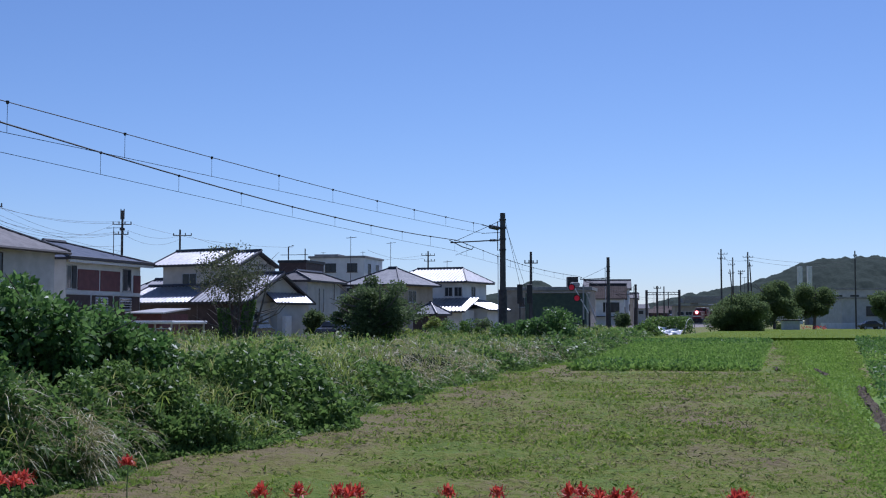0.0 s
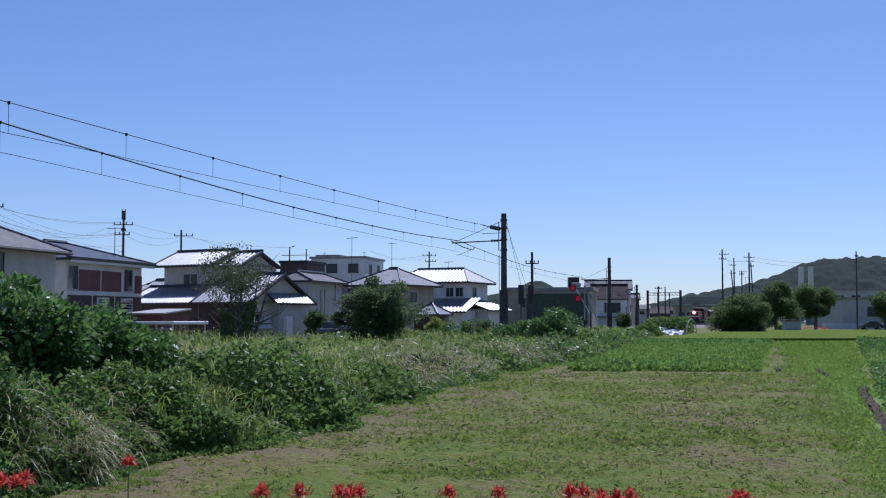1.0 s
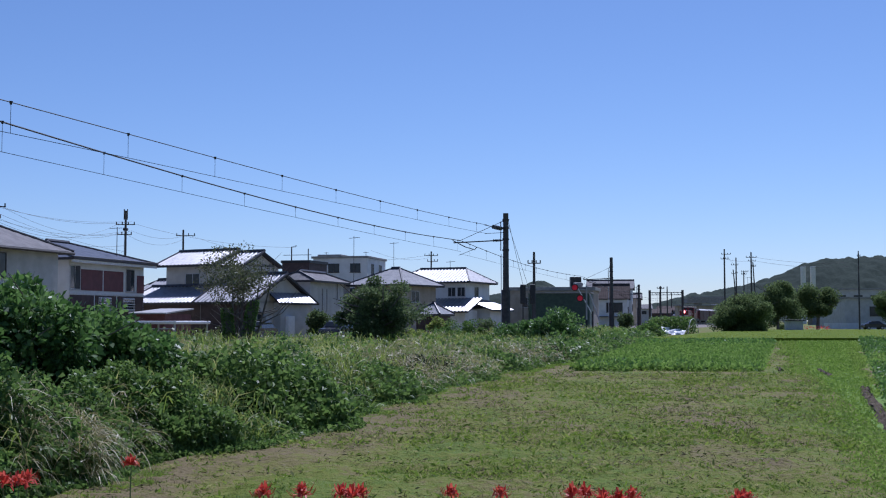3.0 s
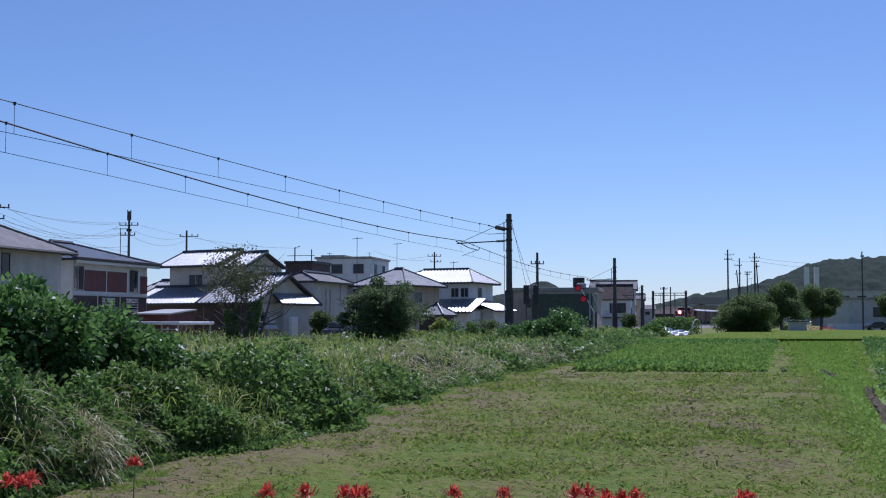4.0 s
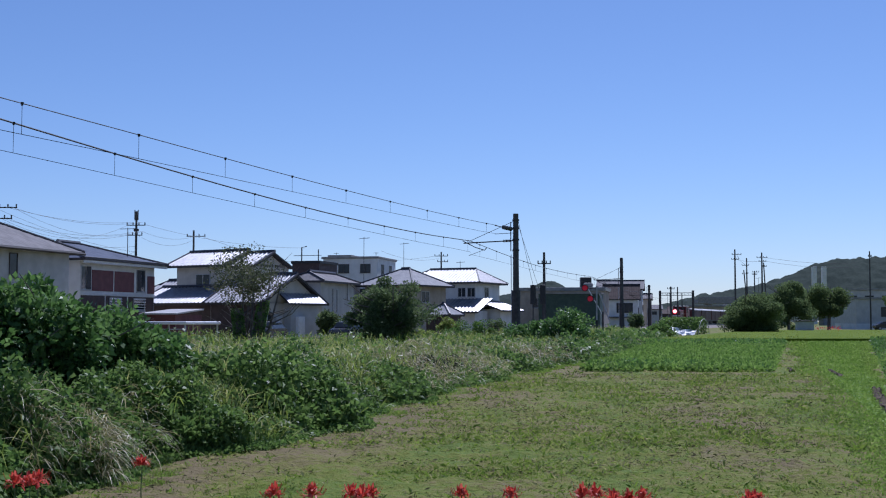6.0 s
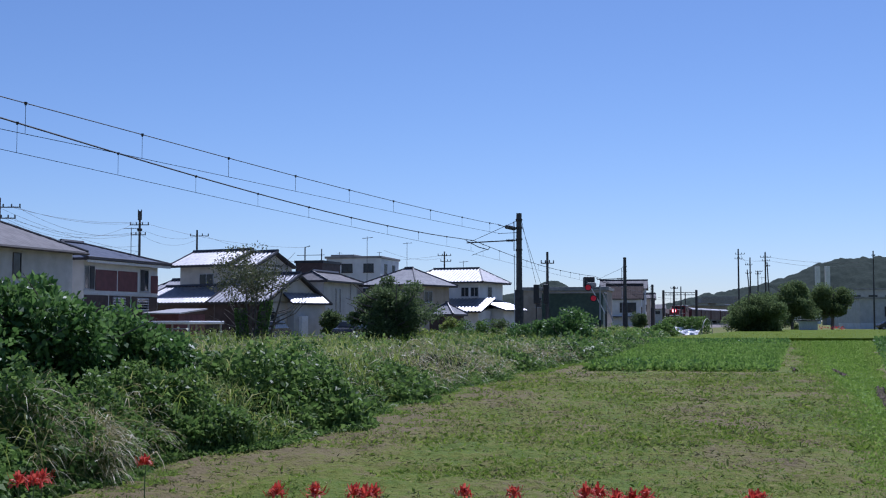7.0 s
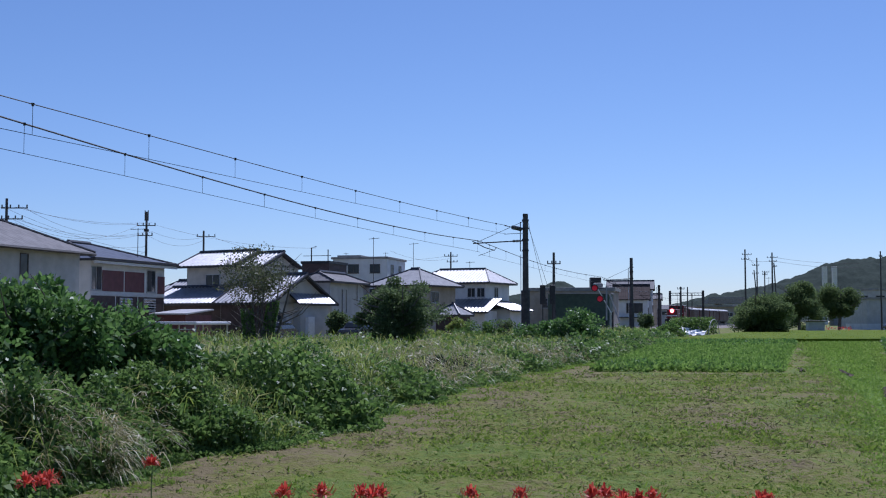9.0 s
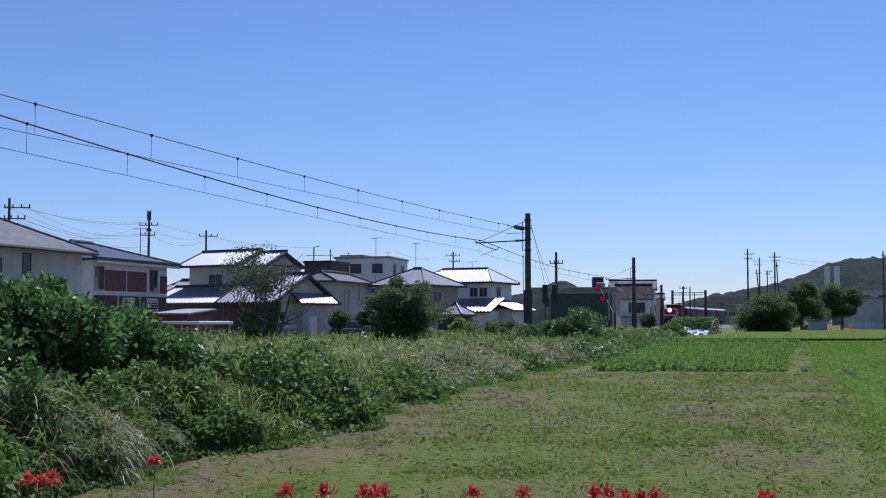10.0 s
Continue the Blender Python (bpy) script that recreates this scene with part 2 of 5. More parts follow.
def quad_mesh(name, V, material):
    """A mesh of loose four-cornered leaves; V has the shape (n, 4, 3)."""
    n = len(V)
    me = bpy.data.meshes.new(name)
    me.vertices.add(4 * n)
    me.vertices.foreach_set("co", V.reshape(-1).astype(np.float32))
    me.loops.add(4 * n)
    me.loops.foreach_set("vertex_index", np.arange(4 * n, dtype=np.int32))
    me.polygons.add(n)
    me.polygons.foreach_set("loop_start", np.arange(0, 4 * n, 4, dtype=np.int32))
    me.update(calc_edges=True)
    me.materials.append(material)
    return new(name, me)


def vnoise(x, y, scale, seed, octaves=3):
    """Smooth random field about 0 to 1, with octaves."""
    out, amp, total = np.zeros_like(x), 1.0, 0.0
    for o in range(octaves):
        t = np.random.default_rng(seed * 31 + o).random((64, 64))
        u, v = x / scale * 2 ** o + 17.3 * o, y / scale * 2 ** o + 9.1 * o
        i, j = np.floor(u).astype(int), np.floor(v).astype(int)
        f, g = u - i, v - j
        f, g = f * f * (3 - 2 * f), g * g * (3 - 2 * g)
        i, j, i1, j1 = i % 64, j % 64, (i + 1) % 64, (j + 1) % 64
        out = out + amp * ((t[i, j] * (1 - f) + t[i1, j] * f) * (1 - g) + (t[i, j1] * (1 - f) + t[i1, j1] * f) * g)
        total += amp
        amp *= 0.55
    return out / total


def unit(a):
    return a / np.maximum(np.linalg.norm(a, axis=1, keepdims=True), 1e-6)


def leaf_quads(P, D, L, W, bend=0.25, rng=RNG):
    """Kite-shaped leaves at P along D, length L, width W, folded and bent."""
    n = len(P)
    D = unit(D)
    S = unit(np.cross(D, rng.normal(size=(n, 3))))
    N = np.cross(S, D)
    L, W = np.broadcast_to(L, n)[:, None], np.broadcast_to(W, n)[:, None]
    mid = P + D * L * 0.45
    V = np.empty((n, 4, 3))
    V[:, 0] = P
    V[:, 1] = mid + S * W * 0.5 + N * W * 0.12
    V[:, 2] = P + D * L + np.array([0, 0, -1.0]) * L * bend * rng.random((n, 1)) + N * L * 0.1
    V[:, 3] = mid - S * W * 0.5 + N * W * 0.12
    return V


def blade_strips(P, D, L, W, droop=0.35, rng=RNG, seg=2):
    """Arching grass blades of seg quads each, drooping towards the tip."""
    n = len(P)
    D = unit(D)
    H = unit(D * np.array([1, 1, 0]) + rng.normal(size=(n, 3)) * np.array([.15, .15, 0]))
    S = unit(np.cross(H, np.array([0, 0, 1.0])) + rng.normal(size=(n, 3)) * .5)
    L, W = np.broadcast_to(L, n)[:, None], np.broadcast_to(W, n)[:, None]
    r = droop * (.4 + .9 * rng.random((n, 1)))
    V = np.empty((n, 2 * seg + 2, 3))
    for k in range(seg + 1):
        t = k / seg
        c = P + L * (D * (t - .4 * r * t * t) + (H * .45 - np.array([0, 0, .75])) * r * t * t)
        w = W * (.3 + .5 * t if t < .5 else .55 - .5 * (t - .5) * 2)
        V[:, 2 * k], V[:, 2 * k + 1] = c - S * w, c + S * w
    return V


def strip_mesh(name, V, material):
    """A mesh of loose arching blades; V has the shape (n, 2 * quads + 2, 3)."""
    n, c = V.shape[:2]
    q = c // 2 - 1
    me = bpy.data.meshes.new(name)
    me.vertices.add(c * n)
    me.vertices.foreach_set("co", V.reshape(-1).astype(np.float32))
    me.loops.add(4 * q * n)
    one = np.concatenate([np.array([0, 1, 3, 2]) + 2 * k for k in range(q)])
    me.loops.foreach_set("vertex_index", (np.arange(n)[:, None] * c + one).reshape(-1).astype(np.int32))
    me.polygons.add(q * n)
    me.polygons.foreach_set("loop_start", np.arange(0, 4 * q * n, 4, dtype=np.int32))
    me.update(calc_edges=True)
    me.materials.append(material)
    return new(name, me)


def clump_points(n, clumps, size, shape, seed, hollow=0.5, lobes=7):
    """Points in clumps on several overlapping lobes: a crown with an uneven outline and gaps."""
    r = np.random.default_rng(seed)
    shape = np.array(shape)
    ld = unit(r.normal(size=(lobes, 3)) * np.array([1, 1, .8]))
    lc = ld * (.16 + .30 * r.random((lobes, 1)))
    lr = .50 + .26 * r.random((lobes, 1))
    which = r.integers(0, lobes, clumps)
    d = unit(r.normal(size=(clumps, 3)))
    rad = hollow + (1 - hollow) * r.random((clumps, 1)) ** 0.5
    C = (lc[which] + d * rad * lr[which]) * shape
    k = r.integers(0, clumps, n)
    off = unit(r.normal(size=(n, 3))) * (r.random((n, 1)) ** 0.4) * size * (0.55 + 0.75 * r.random(clumps))[k][:, None]
    P = C[k] + off * np.array([1, 1, 0.75])
    return P, unit(unit(off) * .6 + 0.7 * r.normal(size=(n, 3)) + d[k] * 0.3)


def tree(name, label, x, y, h, w, mat, seed, n, leaf, clumps=60, crown_low=0.25, trunk=0.12, category="tree", size=None, stems=1, hollow=0.45, group=""):
    """A trunk with limbs and a crown of clumped leaves; h height, w width."""
    r = random.Random(seed)
    root = thing(name, label, category, pose(x, y, 0, 0, 0, r.uniform(0, 360)), group)
    zc, hz = h * (1 + crown_low) / 2, h * (1 - crown_low) / 2 * 0.9
    for _ in range(stems):
        lx, ly = r.uniform(-.12, .12) * w * stems / 2, r.uniform(-.12, .12) * w * stems / 2
        b = bmesh.new()
        tube(b, [(lx * .4, ly * .4, -0.1), (lx * .7, ly * .7, h * .25), (lx, ly, h * .5), (lx * 1.3, ly * 1.3, h * .8)], [trunk, trunk * .8, trunk * .55, trunk * .15])
        for i in range(7):
            a, z = r.uniform(0, math.tau), h * r.uniform(.25, .65)
            e = (lx + math.cos(a) * w * .36, ly + math.sin(a) * w * .36, min(h * .92, z + h * r.uniform(.1, .28)))
            tube(b, [(lx * .8, ly * .8, z), (lx + (e[0] - lx) * .5, ly + (e[1] - ly) * .5, z + (e[2] - z) * .35), e], [trunk * .4, trunk * .25, trunk * .08], 6)
        part("trunk", b, M_BARK, root)
    P, D = clump_points(n, clumps, size or w * 0.16, (w * .44, w * .44, hz), seed, hollow)
    P[:, 2] = np.maximum(P[:, 2] + zc, 0.05)
    g = np.random.default_rng(seed)
    ob = quad_mesh("crown", leaf_quads(P, D + np.array([0, 0, 0.15]), leaf * (0.6 + 0.8 * g.random(n)), leaf * 0.6 * (0.6 + 0.8 * g.random(n)), rng=g), mat)
    ob.parent = root
    return root

# ---- ground ----


def sheet(name, pts, z, material, label, category, thick=0.3):
    """A slab with the given outline, its top at z."""
    bm = bmesh.new()
    top = [bm.verts.new((x, y, z)) for x, y in pts]
    low = [bm.verts.new((x, y, z - thick)) for x, y in pts]
    bm.faces.new(top)
    bm.faces.new(low[::-1])
    for i in range(len(pts)):
        j = (i + 1) % len(pts)
        bm.faces.new((top[i], low[i], low[j], top[j]))
    bmesh.ops.recalc_face_normals(bm, faces=bm.faces[:])
    return tagged(part(name, bm, material, None), label, category, kind="structure")


sheet("ground", [(-4000, -300), (4000, -300), (4000, 4500), (-4000, 4500)], 0.0, M_GROUND, "mown green field with bare brown patches", "ground", 1.0)


def edge_x(y):
    """The weed bank's edge along the field."""
    return -5.6 + 0.216 * y


# the track's centre line
TRACK = [(-34.0, -40.0), (-24.5, -5.0), (-15.6, 25.0), (-11.0, 39.3), (-2.3, 68.0), (1.0, 78.5), (7.3, 103.0), (14.6, 130.0), (21.3, 160.0),
         (29.4, 196.0), (38.8, 232.0), (50.2, 266.0), (63.0, 300.0), (78.5, 338.0), (98.0, 384.0), (120.0, 435.0)]


def track_line():
    out = []
    for i in range(1, len(TRACK) - 2):
        p0, p1, p2, p3 = (np.array(TRACK[i + k]) for k in (-1, 0, 1, 2))
        for t in np.linspace(0, 1, 12, endpoint=False):
            out.append(0.5 * (2 * p1 + (p2 - p0) * t + (2 * p0 - 5 * p1 + 4 * p2 - p3) * t * t + (3 * p1 - p0 - 3 * p2 + p3) * t ** 3))
    return np.array(out)


LINE = track_line()
LEN = np.concatenate([[0], np.cumsum(np.linalg.norm(np.diff(LINE, axis=0), axis=1))])
RAIL_Z = 0.8


def on_track(s, side=0.0):
    x, y = np.interp(s, LEN, LINE[:, 0]), np.interp(s, LEN, LINE[:, 1])
    x2, y2 = np.interp(s + 1.5, LEN, LINE[:, 0]), np.interp(s + 1.5, LEN, LINE[:, 1])
    x1, y1 = np.interp(s - 1.5, LEN, LINE[:, 0]), np.interp(s - 1.5, LEN, LINE[:, 1])
    d = np.array([x2 - x1, y2 - y1])
    d /= np.linalg.norm(d)
    return x + d[1] * side, y - d[0] * side, math.degrees(math.atan2(d[1], d[0]))


def at_y(y):
    return float(np.interp(y, LINE[:, 1], LEN))


def track_x(y):
    return np.interp(y, LINE[:, 1], LINE[:, 0])


def swept(name, section, s0, s1, step, material, parent=None, label=""):
    """A section (side, height) drawn along the track."""
    bm = bmesh.new()
    rows = []
    for s in np.arange(s0, s1, step):
        rows.append([bm.verts.new((*on_track(s, a)[:2], z)) for a, z in section])
    for a, b in zip(rows, rows[1:]):
        for k in range(len(section) - 1):
            bm.faces.new((a[k], b[k], b[k + 1], a[k + 1]))
    return part(name, bm, material, parent, label)


tagged(swept("track_bed", [(-3.6, -.05), (-1.9, .58), (1.9, .58), (3.6, -.05)], 2, LEN[-1] - 3, 3, M_BALLAST), "brown ballast railway embankment behind tall weeds", "track bed", kind="structure")
for side in (-.535, .535):
    tagged(swept("rail", [(side - .06, .58), (side - .035, .8), (side + .035, .8), (side + .06, .58)], 2, LEN[-1] - 3, 3, M_RAIL), "rusty steel rail on the ballast", "rail", "running rails", "structure")

# field strips
sheet("crop_field", [(4.3, 38), (9.4, 37), (16.9, 63), (23.4, 86.5), (14.0, 87)], 0.012, M_CROP, "bright green low crop patch in the field", "field")
sheet("verge", [(4.0, 9), (4.6, 9), (11.8, 34.8), (20.4, 61.6), (31, 93), (27, 93), (18.3, 63), (10.5, 34.5)], 0.008, M_VERGE, "light green grass strip between crops", "grass strip")
sheet("rice_field", [(14.6, 88), (64, 88), (96, 175), (44, 175), (30, 136)], 0.26, M_RICEG, "ripening yellow green rice field", "field", .28)



def furrow(name, label, pts, width, seed):
    """A strip of turned dark soil with clods along a line."""
    g = np.random.default_rng(seed)
    bm = bmesh.new()
    rows = []
    for (x0, y0), (x1, y1) in zip(pts, pts[1:]):
        n = max(2, int((y1 - y0) / .22))
        for t in np.linspace(0, 1, n, endpoint=False):
            x, y = x0 + (x1 - x0) * t, y0 + (y1 - y0) * t
            rows.append([bm.verts.new((x + (k / 6 - .5) * width * (.5 + 1.0 * g.random()), y + g.normal() * .03, .012 + (.07 * g.random() if 0 < k < 6 else -.02))) for k in range(7)])
    for a, b in zip(rows, rows[1:]):
        for k in range(6):
            bm.faces.new((a[k], a[k + 1], b[k + 1], b[k]))
    tagged(part(name, bm, M_SOIL, None), label, "soil", kind="structure")


furrow("ditch", "dark turned soil along a shallow ditch beside the crop", [(5.35, 14.2), (6.2, 17.0), (8.45, 24.3), (9.3, 27.0)], .2, 2)
furrow("wheel_rut", "short dark wheel rut in the grass strip", [(10.35, 32.6), (11.3, 36.8)], .15, 3)
furrow("wheel_rut", "short dark wheel rut at the crop's corner", [(9.95, 36.0), (10.5, 38.3)], .15, 4)

# ---- vegetation ----


def hum(x, y, f, seed=0.0):
    """Smooth value noise about 0 to 1."""
    return np.clip(0.5 + (vnoise(x, y, 1.6 / f, int(seed) + 1, 2) - 0.5) * 1.7, 0, 1)


def wob_x(y):
    """How the bank's edge wanders."""
    return 0.16 * np.sin(y * .9) + 0.13 * np.sin(y * 2.3 + 1) + .5 * np.exp(-((y - 16.5) / 3) ** 2) + .9 * np.clip((y - 37) / 8, 0, 1)


def weed_height(x, y):
    d = edge_x(y) + wob_x(y) - x
    h = 0.52 + 0.56 * hum(x, y, 1.1, 1.0) + 0.30 * hum(x, y, 3.3, 4.0)
    h = h * np.clip(0.34 + d / 1.0, 0.16, 1.0) * np.clip(1.0 - (y - 22) / 120, .68, 1)
    h = h * (1 - .42 * np.exp(-((x + 4.7) / 1.0) ** 2 - ((y - 13.0) / 1.5) ** 2))
    return h + .38 * np.exp(-((x - track_x(y) - 2.4) / 1.3) ** 2) * np.clip((y - 20) / 10, 0, 1)


def weed_area(n, y0, y1, rng):
    """Random places on the bank between field edge and track."""
    xs, ys = [], []
    while sum(map(len, xs)) < n:
        y = rng.uniform(y0, y1, n)
        x = rng.uniform(-26, 24, n)
        ok = (x < edge_x(y) + wob_x(y)) & (x > np.maximum(-0.41 * y - 1.2, track_x(y) + 2.2))
        xs.append(x[ok])
        ys.append(y[ok])
    return np.concatenate(xs)[:n], np.concatenate(ys)[:n]


def dry_mask(x, y):
    """Where silvery dry grass stands."""
    d = edge_x(y) - x
    spot = np.zeros_like(x)
    for sx, sy, sr in ((-4.5, 11.2, .8), (-3.9, 11.6, .8), (-3.5, 10.9, .55), (-4.3, 12.6, .7), (-1.5, 27.5, 2.0), (3.0, 41.0, 3.0), (0.2, 31, 1.3), (-4.6, 19, 1.6), (-3.2, 22, 1.4), (-6.2, 25, 2.2), (-2.6, 17.5, .7)):
        spot = np.maximum(spot, np.exp(-((x - sx) ** 2 + ((y - sy) * .8) ** 2) / sr ** 2))
    return np.clip(spot + 0.18 * (hum(x, y, 0.7, 9) > .62) + 0.22 * (y > 22) * (hum(x, y, 0.9, 14) > .5), 0, 1)


def weeds():
    rng = np.random.default_rng(3)
    broad, blade, dry, foot = [], [], [], []
    for y0, y1, nb, ng, nd, sc in ((9, 15, 105000, 18000, 12000, .85), (15, 24, 100000, 34000, 9000, 1.05), (24, 42, 66000, 38000, 15000, 1.35),
                                   (42, 75, 36000, 24000, 7000, 1.9), (75, 135, 22000, 12000, 3000, 2.8)):
        # broad leaves in plants of different height, mostly along the front
        x, y = weed_area(nb * 2, y0, y1, rng)
        d = edge_x(y) - x
        plant = hum(x, y, 3.0, 11)
        w = (1 - .55 * dry_mask(x, y)) * np.where(hum(x, y, .55, 5) + .10 * (d - 1.6) > .43, .07, 1.0)
        ok = rng.random(len(x)) < w
        x, y, plant = x[ok][:nb], y[ok][:nb], plant[ok][:nb]
        m = len(x)
        z = weed_height(x, y) * (.6 + .5 * plant) * rng.random(m) ** 0.5
        D = rng.normal(size=(m, 3)) + np.array([0.2, -0.5, 0.3])
        L = sc * (0.04 + 0.065 * rng.random(m)) * (.8 + .7 * hum(x, y, .9, 17))
        broad.append(leaf_quads(np.stack([x, y, z + .02], 1), D, L, L * (.35 + .35 * rng.random(m)), .35, rng))
        # tall grass in stands behind and between
        x, y = weed_area(ng * 3, y0, y1, rng)
        d = edge_x(y) - x
        w = np.where(hum(x, y, .55, 5) + .10 * (d - 1.6) > .43, 1.0, .14) * (1 - .8 * dry_mask(x, y)) * np.clip(d / 1.0, .1, 1)
        ok = rng.random(len(x)) < w
        x, y = x[ok][:ng], y[ok][:ng]
        m = len(x)
        h = weed_height(x, y)
        P = np.stack([x, y, h * rng.uniform(.1, .8, m)], 1)
        D = rng.normal(size=(m, 3)) * .34 + np.array([0, 0, 1.0])
        L = (0.26 + 0.34 * rng.random(m)) * (1 + (sc - 1) * .15)
        blade.append(blade_strips(P, D, L, sc * (.009 + .009 * rng.random(m)), .55, rng))
        # silvery dry grass in fountains
        x, y = weed_area(nd * 5, y0, y1, rng)
        ok = rng.random(len(x)) < dry_mask(x, y) ** 1.5
        x, y = x[ok][:nd], y[ok][:nd]
        x, y = x + .10 * np.sin(x * 9 + y * 4), y + .10 * np.sin(y * 8 - x * 5)
        m = len(x)
        h = np.maximum(weed_height(x, y), .45)
        P = np.stack([x, y, h * rng.uniform(.15, .85, m)], 1)
        D = rng.normal(size=(m, 3)) * np.array([.55, .45, .2]) + np.array([0.1, -0.2, .75])
        L = (0.20 + 0.30 * rng.random(m)) * (.85 + .15 * sc)
        dry.append(blade_strips(P, D, L, min(sc, 1.6) * (.006 + .014 * rng.random(m) ** 2), .95, rng, 3))
        # low leaves and soft grass where the bank runs out into the field
        m = nb // 7
        y = rng.uniform(y0, y1, m)
        x = edge_x(y) + wob_x(y) + .12 - rng.random(m) ** 1.3 * .6
        z = .02 + rng.random(m) * (.06 + .42 * np.clip(edge_x(y) + wob_x(y) + .12 - x, 0, 1)) * (.5 + hum(x, y, 2.2, 6))
        L = sc * (.035 + .05 * rng.random(m))
        broad.append(leaf_quads(np.stack([x, y, z], 1), rng.normal(size=(m, 3)) + np.array([.2, -.4, .5]), L, L * .6, .3, rng))
        m = nd
        y = rng.uniform(y0, y1, m)
        x = edge_x(y) + wob_x(y) + .42 - np.abs(rng.normal(size=m)) * .36
        P = np.stack([x, y, np.full(m, .01)], 1)
        foot.append(blade_strips(P, rng.normal(size=(m, 3)) * .5 + np.array([.15, -.15, .8]), sc * (.05 + .14 * rng.random(m) * hum(x, y, 1.2, 8)), sc * (.003 + .004 * rng.random(m)), .6, rng))
    for name, q, mat, label in (("weeds", broad, M_BROAD, "dense dark green broad-leaved weeds along the railway"),
                                ("tall_grass", blade, M_BLADE, "tall fresh green grass on the weed bank"),
                                ("foot_grass", foot, M_VERGEL, "short light green grass at the foot of the weed bank"),
                                ("dry_grass", dry, M_DRY, "silvery drooping dry pampas grass tufts")):
        q = np.concatenate(q)
        tagged((quad_mesh if q.shape[1] == 4 else strip_mesh)(name, q, mat), label, "weeds", kind="stuff")
    # near-black sheet under the leaves: blocks see-through, shade is in its colour
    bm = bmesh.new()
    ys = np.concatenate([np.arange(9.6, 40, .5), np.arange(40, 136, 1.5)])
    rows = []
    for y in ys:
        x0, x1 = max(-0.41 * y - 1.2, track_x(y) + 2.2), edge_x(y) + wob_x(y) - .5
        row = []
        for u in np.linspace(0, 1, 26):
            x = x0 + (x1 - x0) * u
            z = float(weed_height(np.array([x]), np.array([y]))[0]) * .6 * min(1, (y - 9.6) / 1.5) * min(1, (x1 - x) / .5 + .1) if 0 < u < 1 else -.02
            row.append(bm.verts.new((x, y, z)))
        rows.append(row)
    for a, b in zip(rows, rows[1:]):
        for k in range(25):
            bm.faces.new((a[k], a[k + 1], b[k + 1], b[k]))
    tagged(part("leaf_gap_shade", bm, M_GAPSHADE, None), "near-black filler sheet, painted shade between the weed leaves", "weeds", kind="stuff")


weeds()


def field_z(x, y):
    """The mown field's clods and tufts: a few centimetres of relief that fades at its edges."""
    fade = np.clip((x - edge_x(y) + .3) / .4, 0, 1) * np.clip((.285 * y + .8 - x) / .6, 0, 1) * np.clip((36 - y) / 4, 0, 1)
    r = .10 * vnoise(x, y, .42, 21, 4) + .05 * vnoise(x, y, 1.7, 22, 2) + .07 * np.clip(vnoise(x, y, .16, 23, 2) - .45, 0, 1)
    return .004 + fade * np.clip(r - .045, 0, 1)


def mown_field():
    ys = 8.3 * 1.0056 ** np.arange(265)
    u = np.linspace(0, 1, 330)
    Y = np.repeat(ys[:, None], 330, 1)
    x0, x1 = edge_x(Y) - .3, .285 * Y + .8
    X = x0 + (x1 - x0) * u
    V = np.stack([X, Y, field_z(X, Y)], 2).reshape(-1, 3)
    i = (np.arange(264)[:, None] * 330 + np.arange(329)).reshape(-1)
    me = bpy.data.meshes.new("mown_field")
    me.from_pydata(V.tolist(), [], np.stack([i, i + 1, i + 331, i + 330], 1).tolist())
    me.shade_smooth()
    me.materials.append(M_GROUND)
    tagged(new("mown_field", me), "uneven mown field with tufts and bare brown soil", "field", kind="structure")


mown_field()


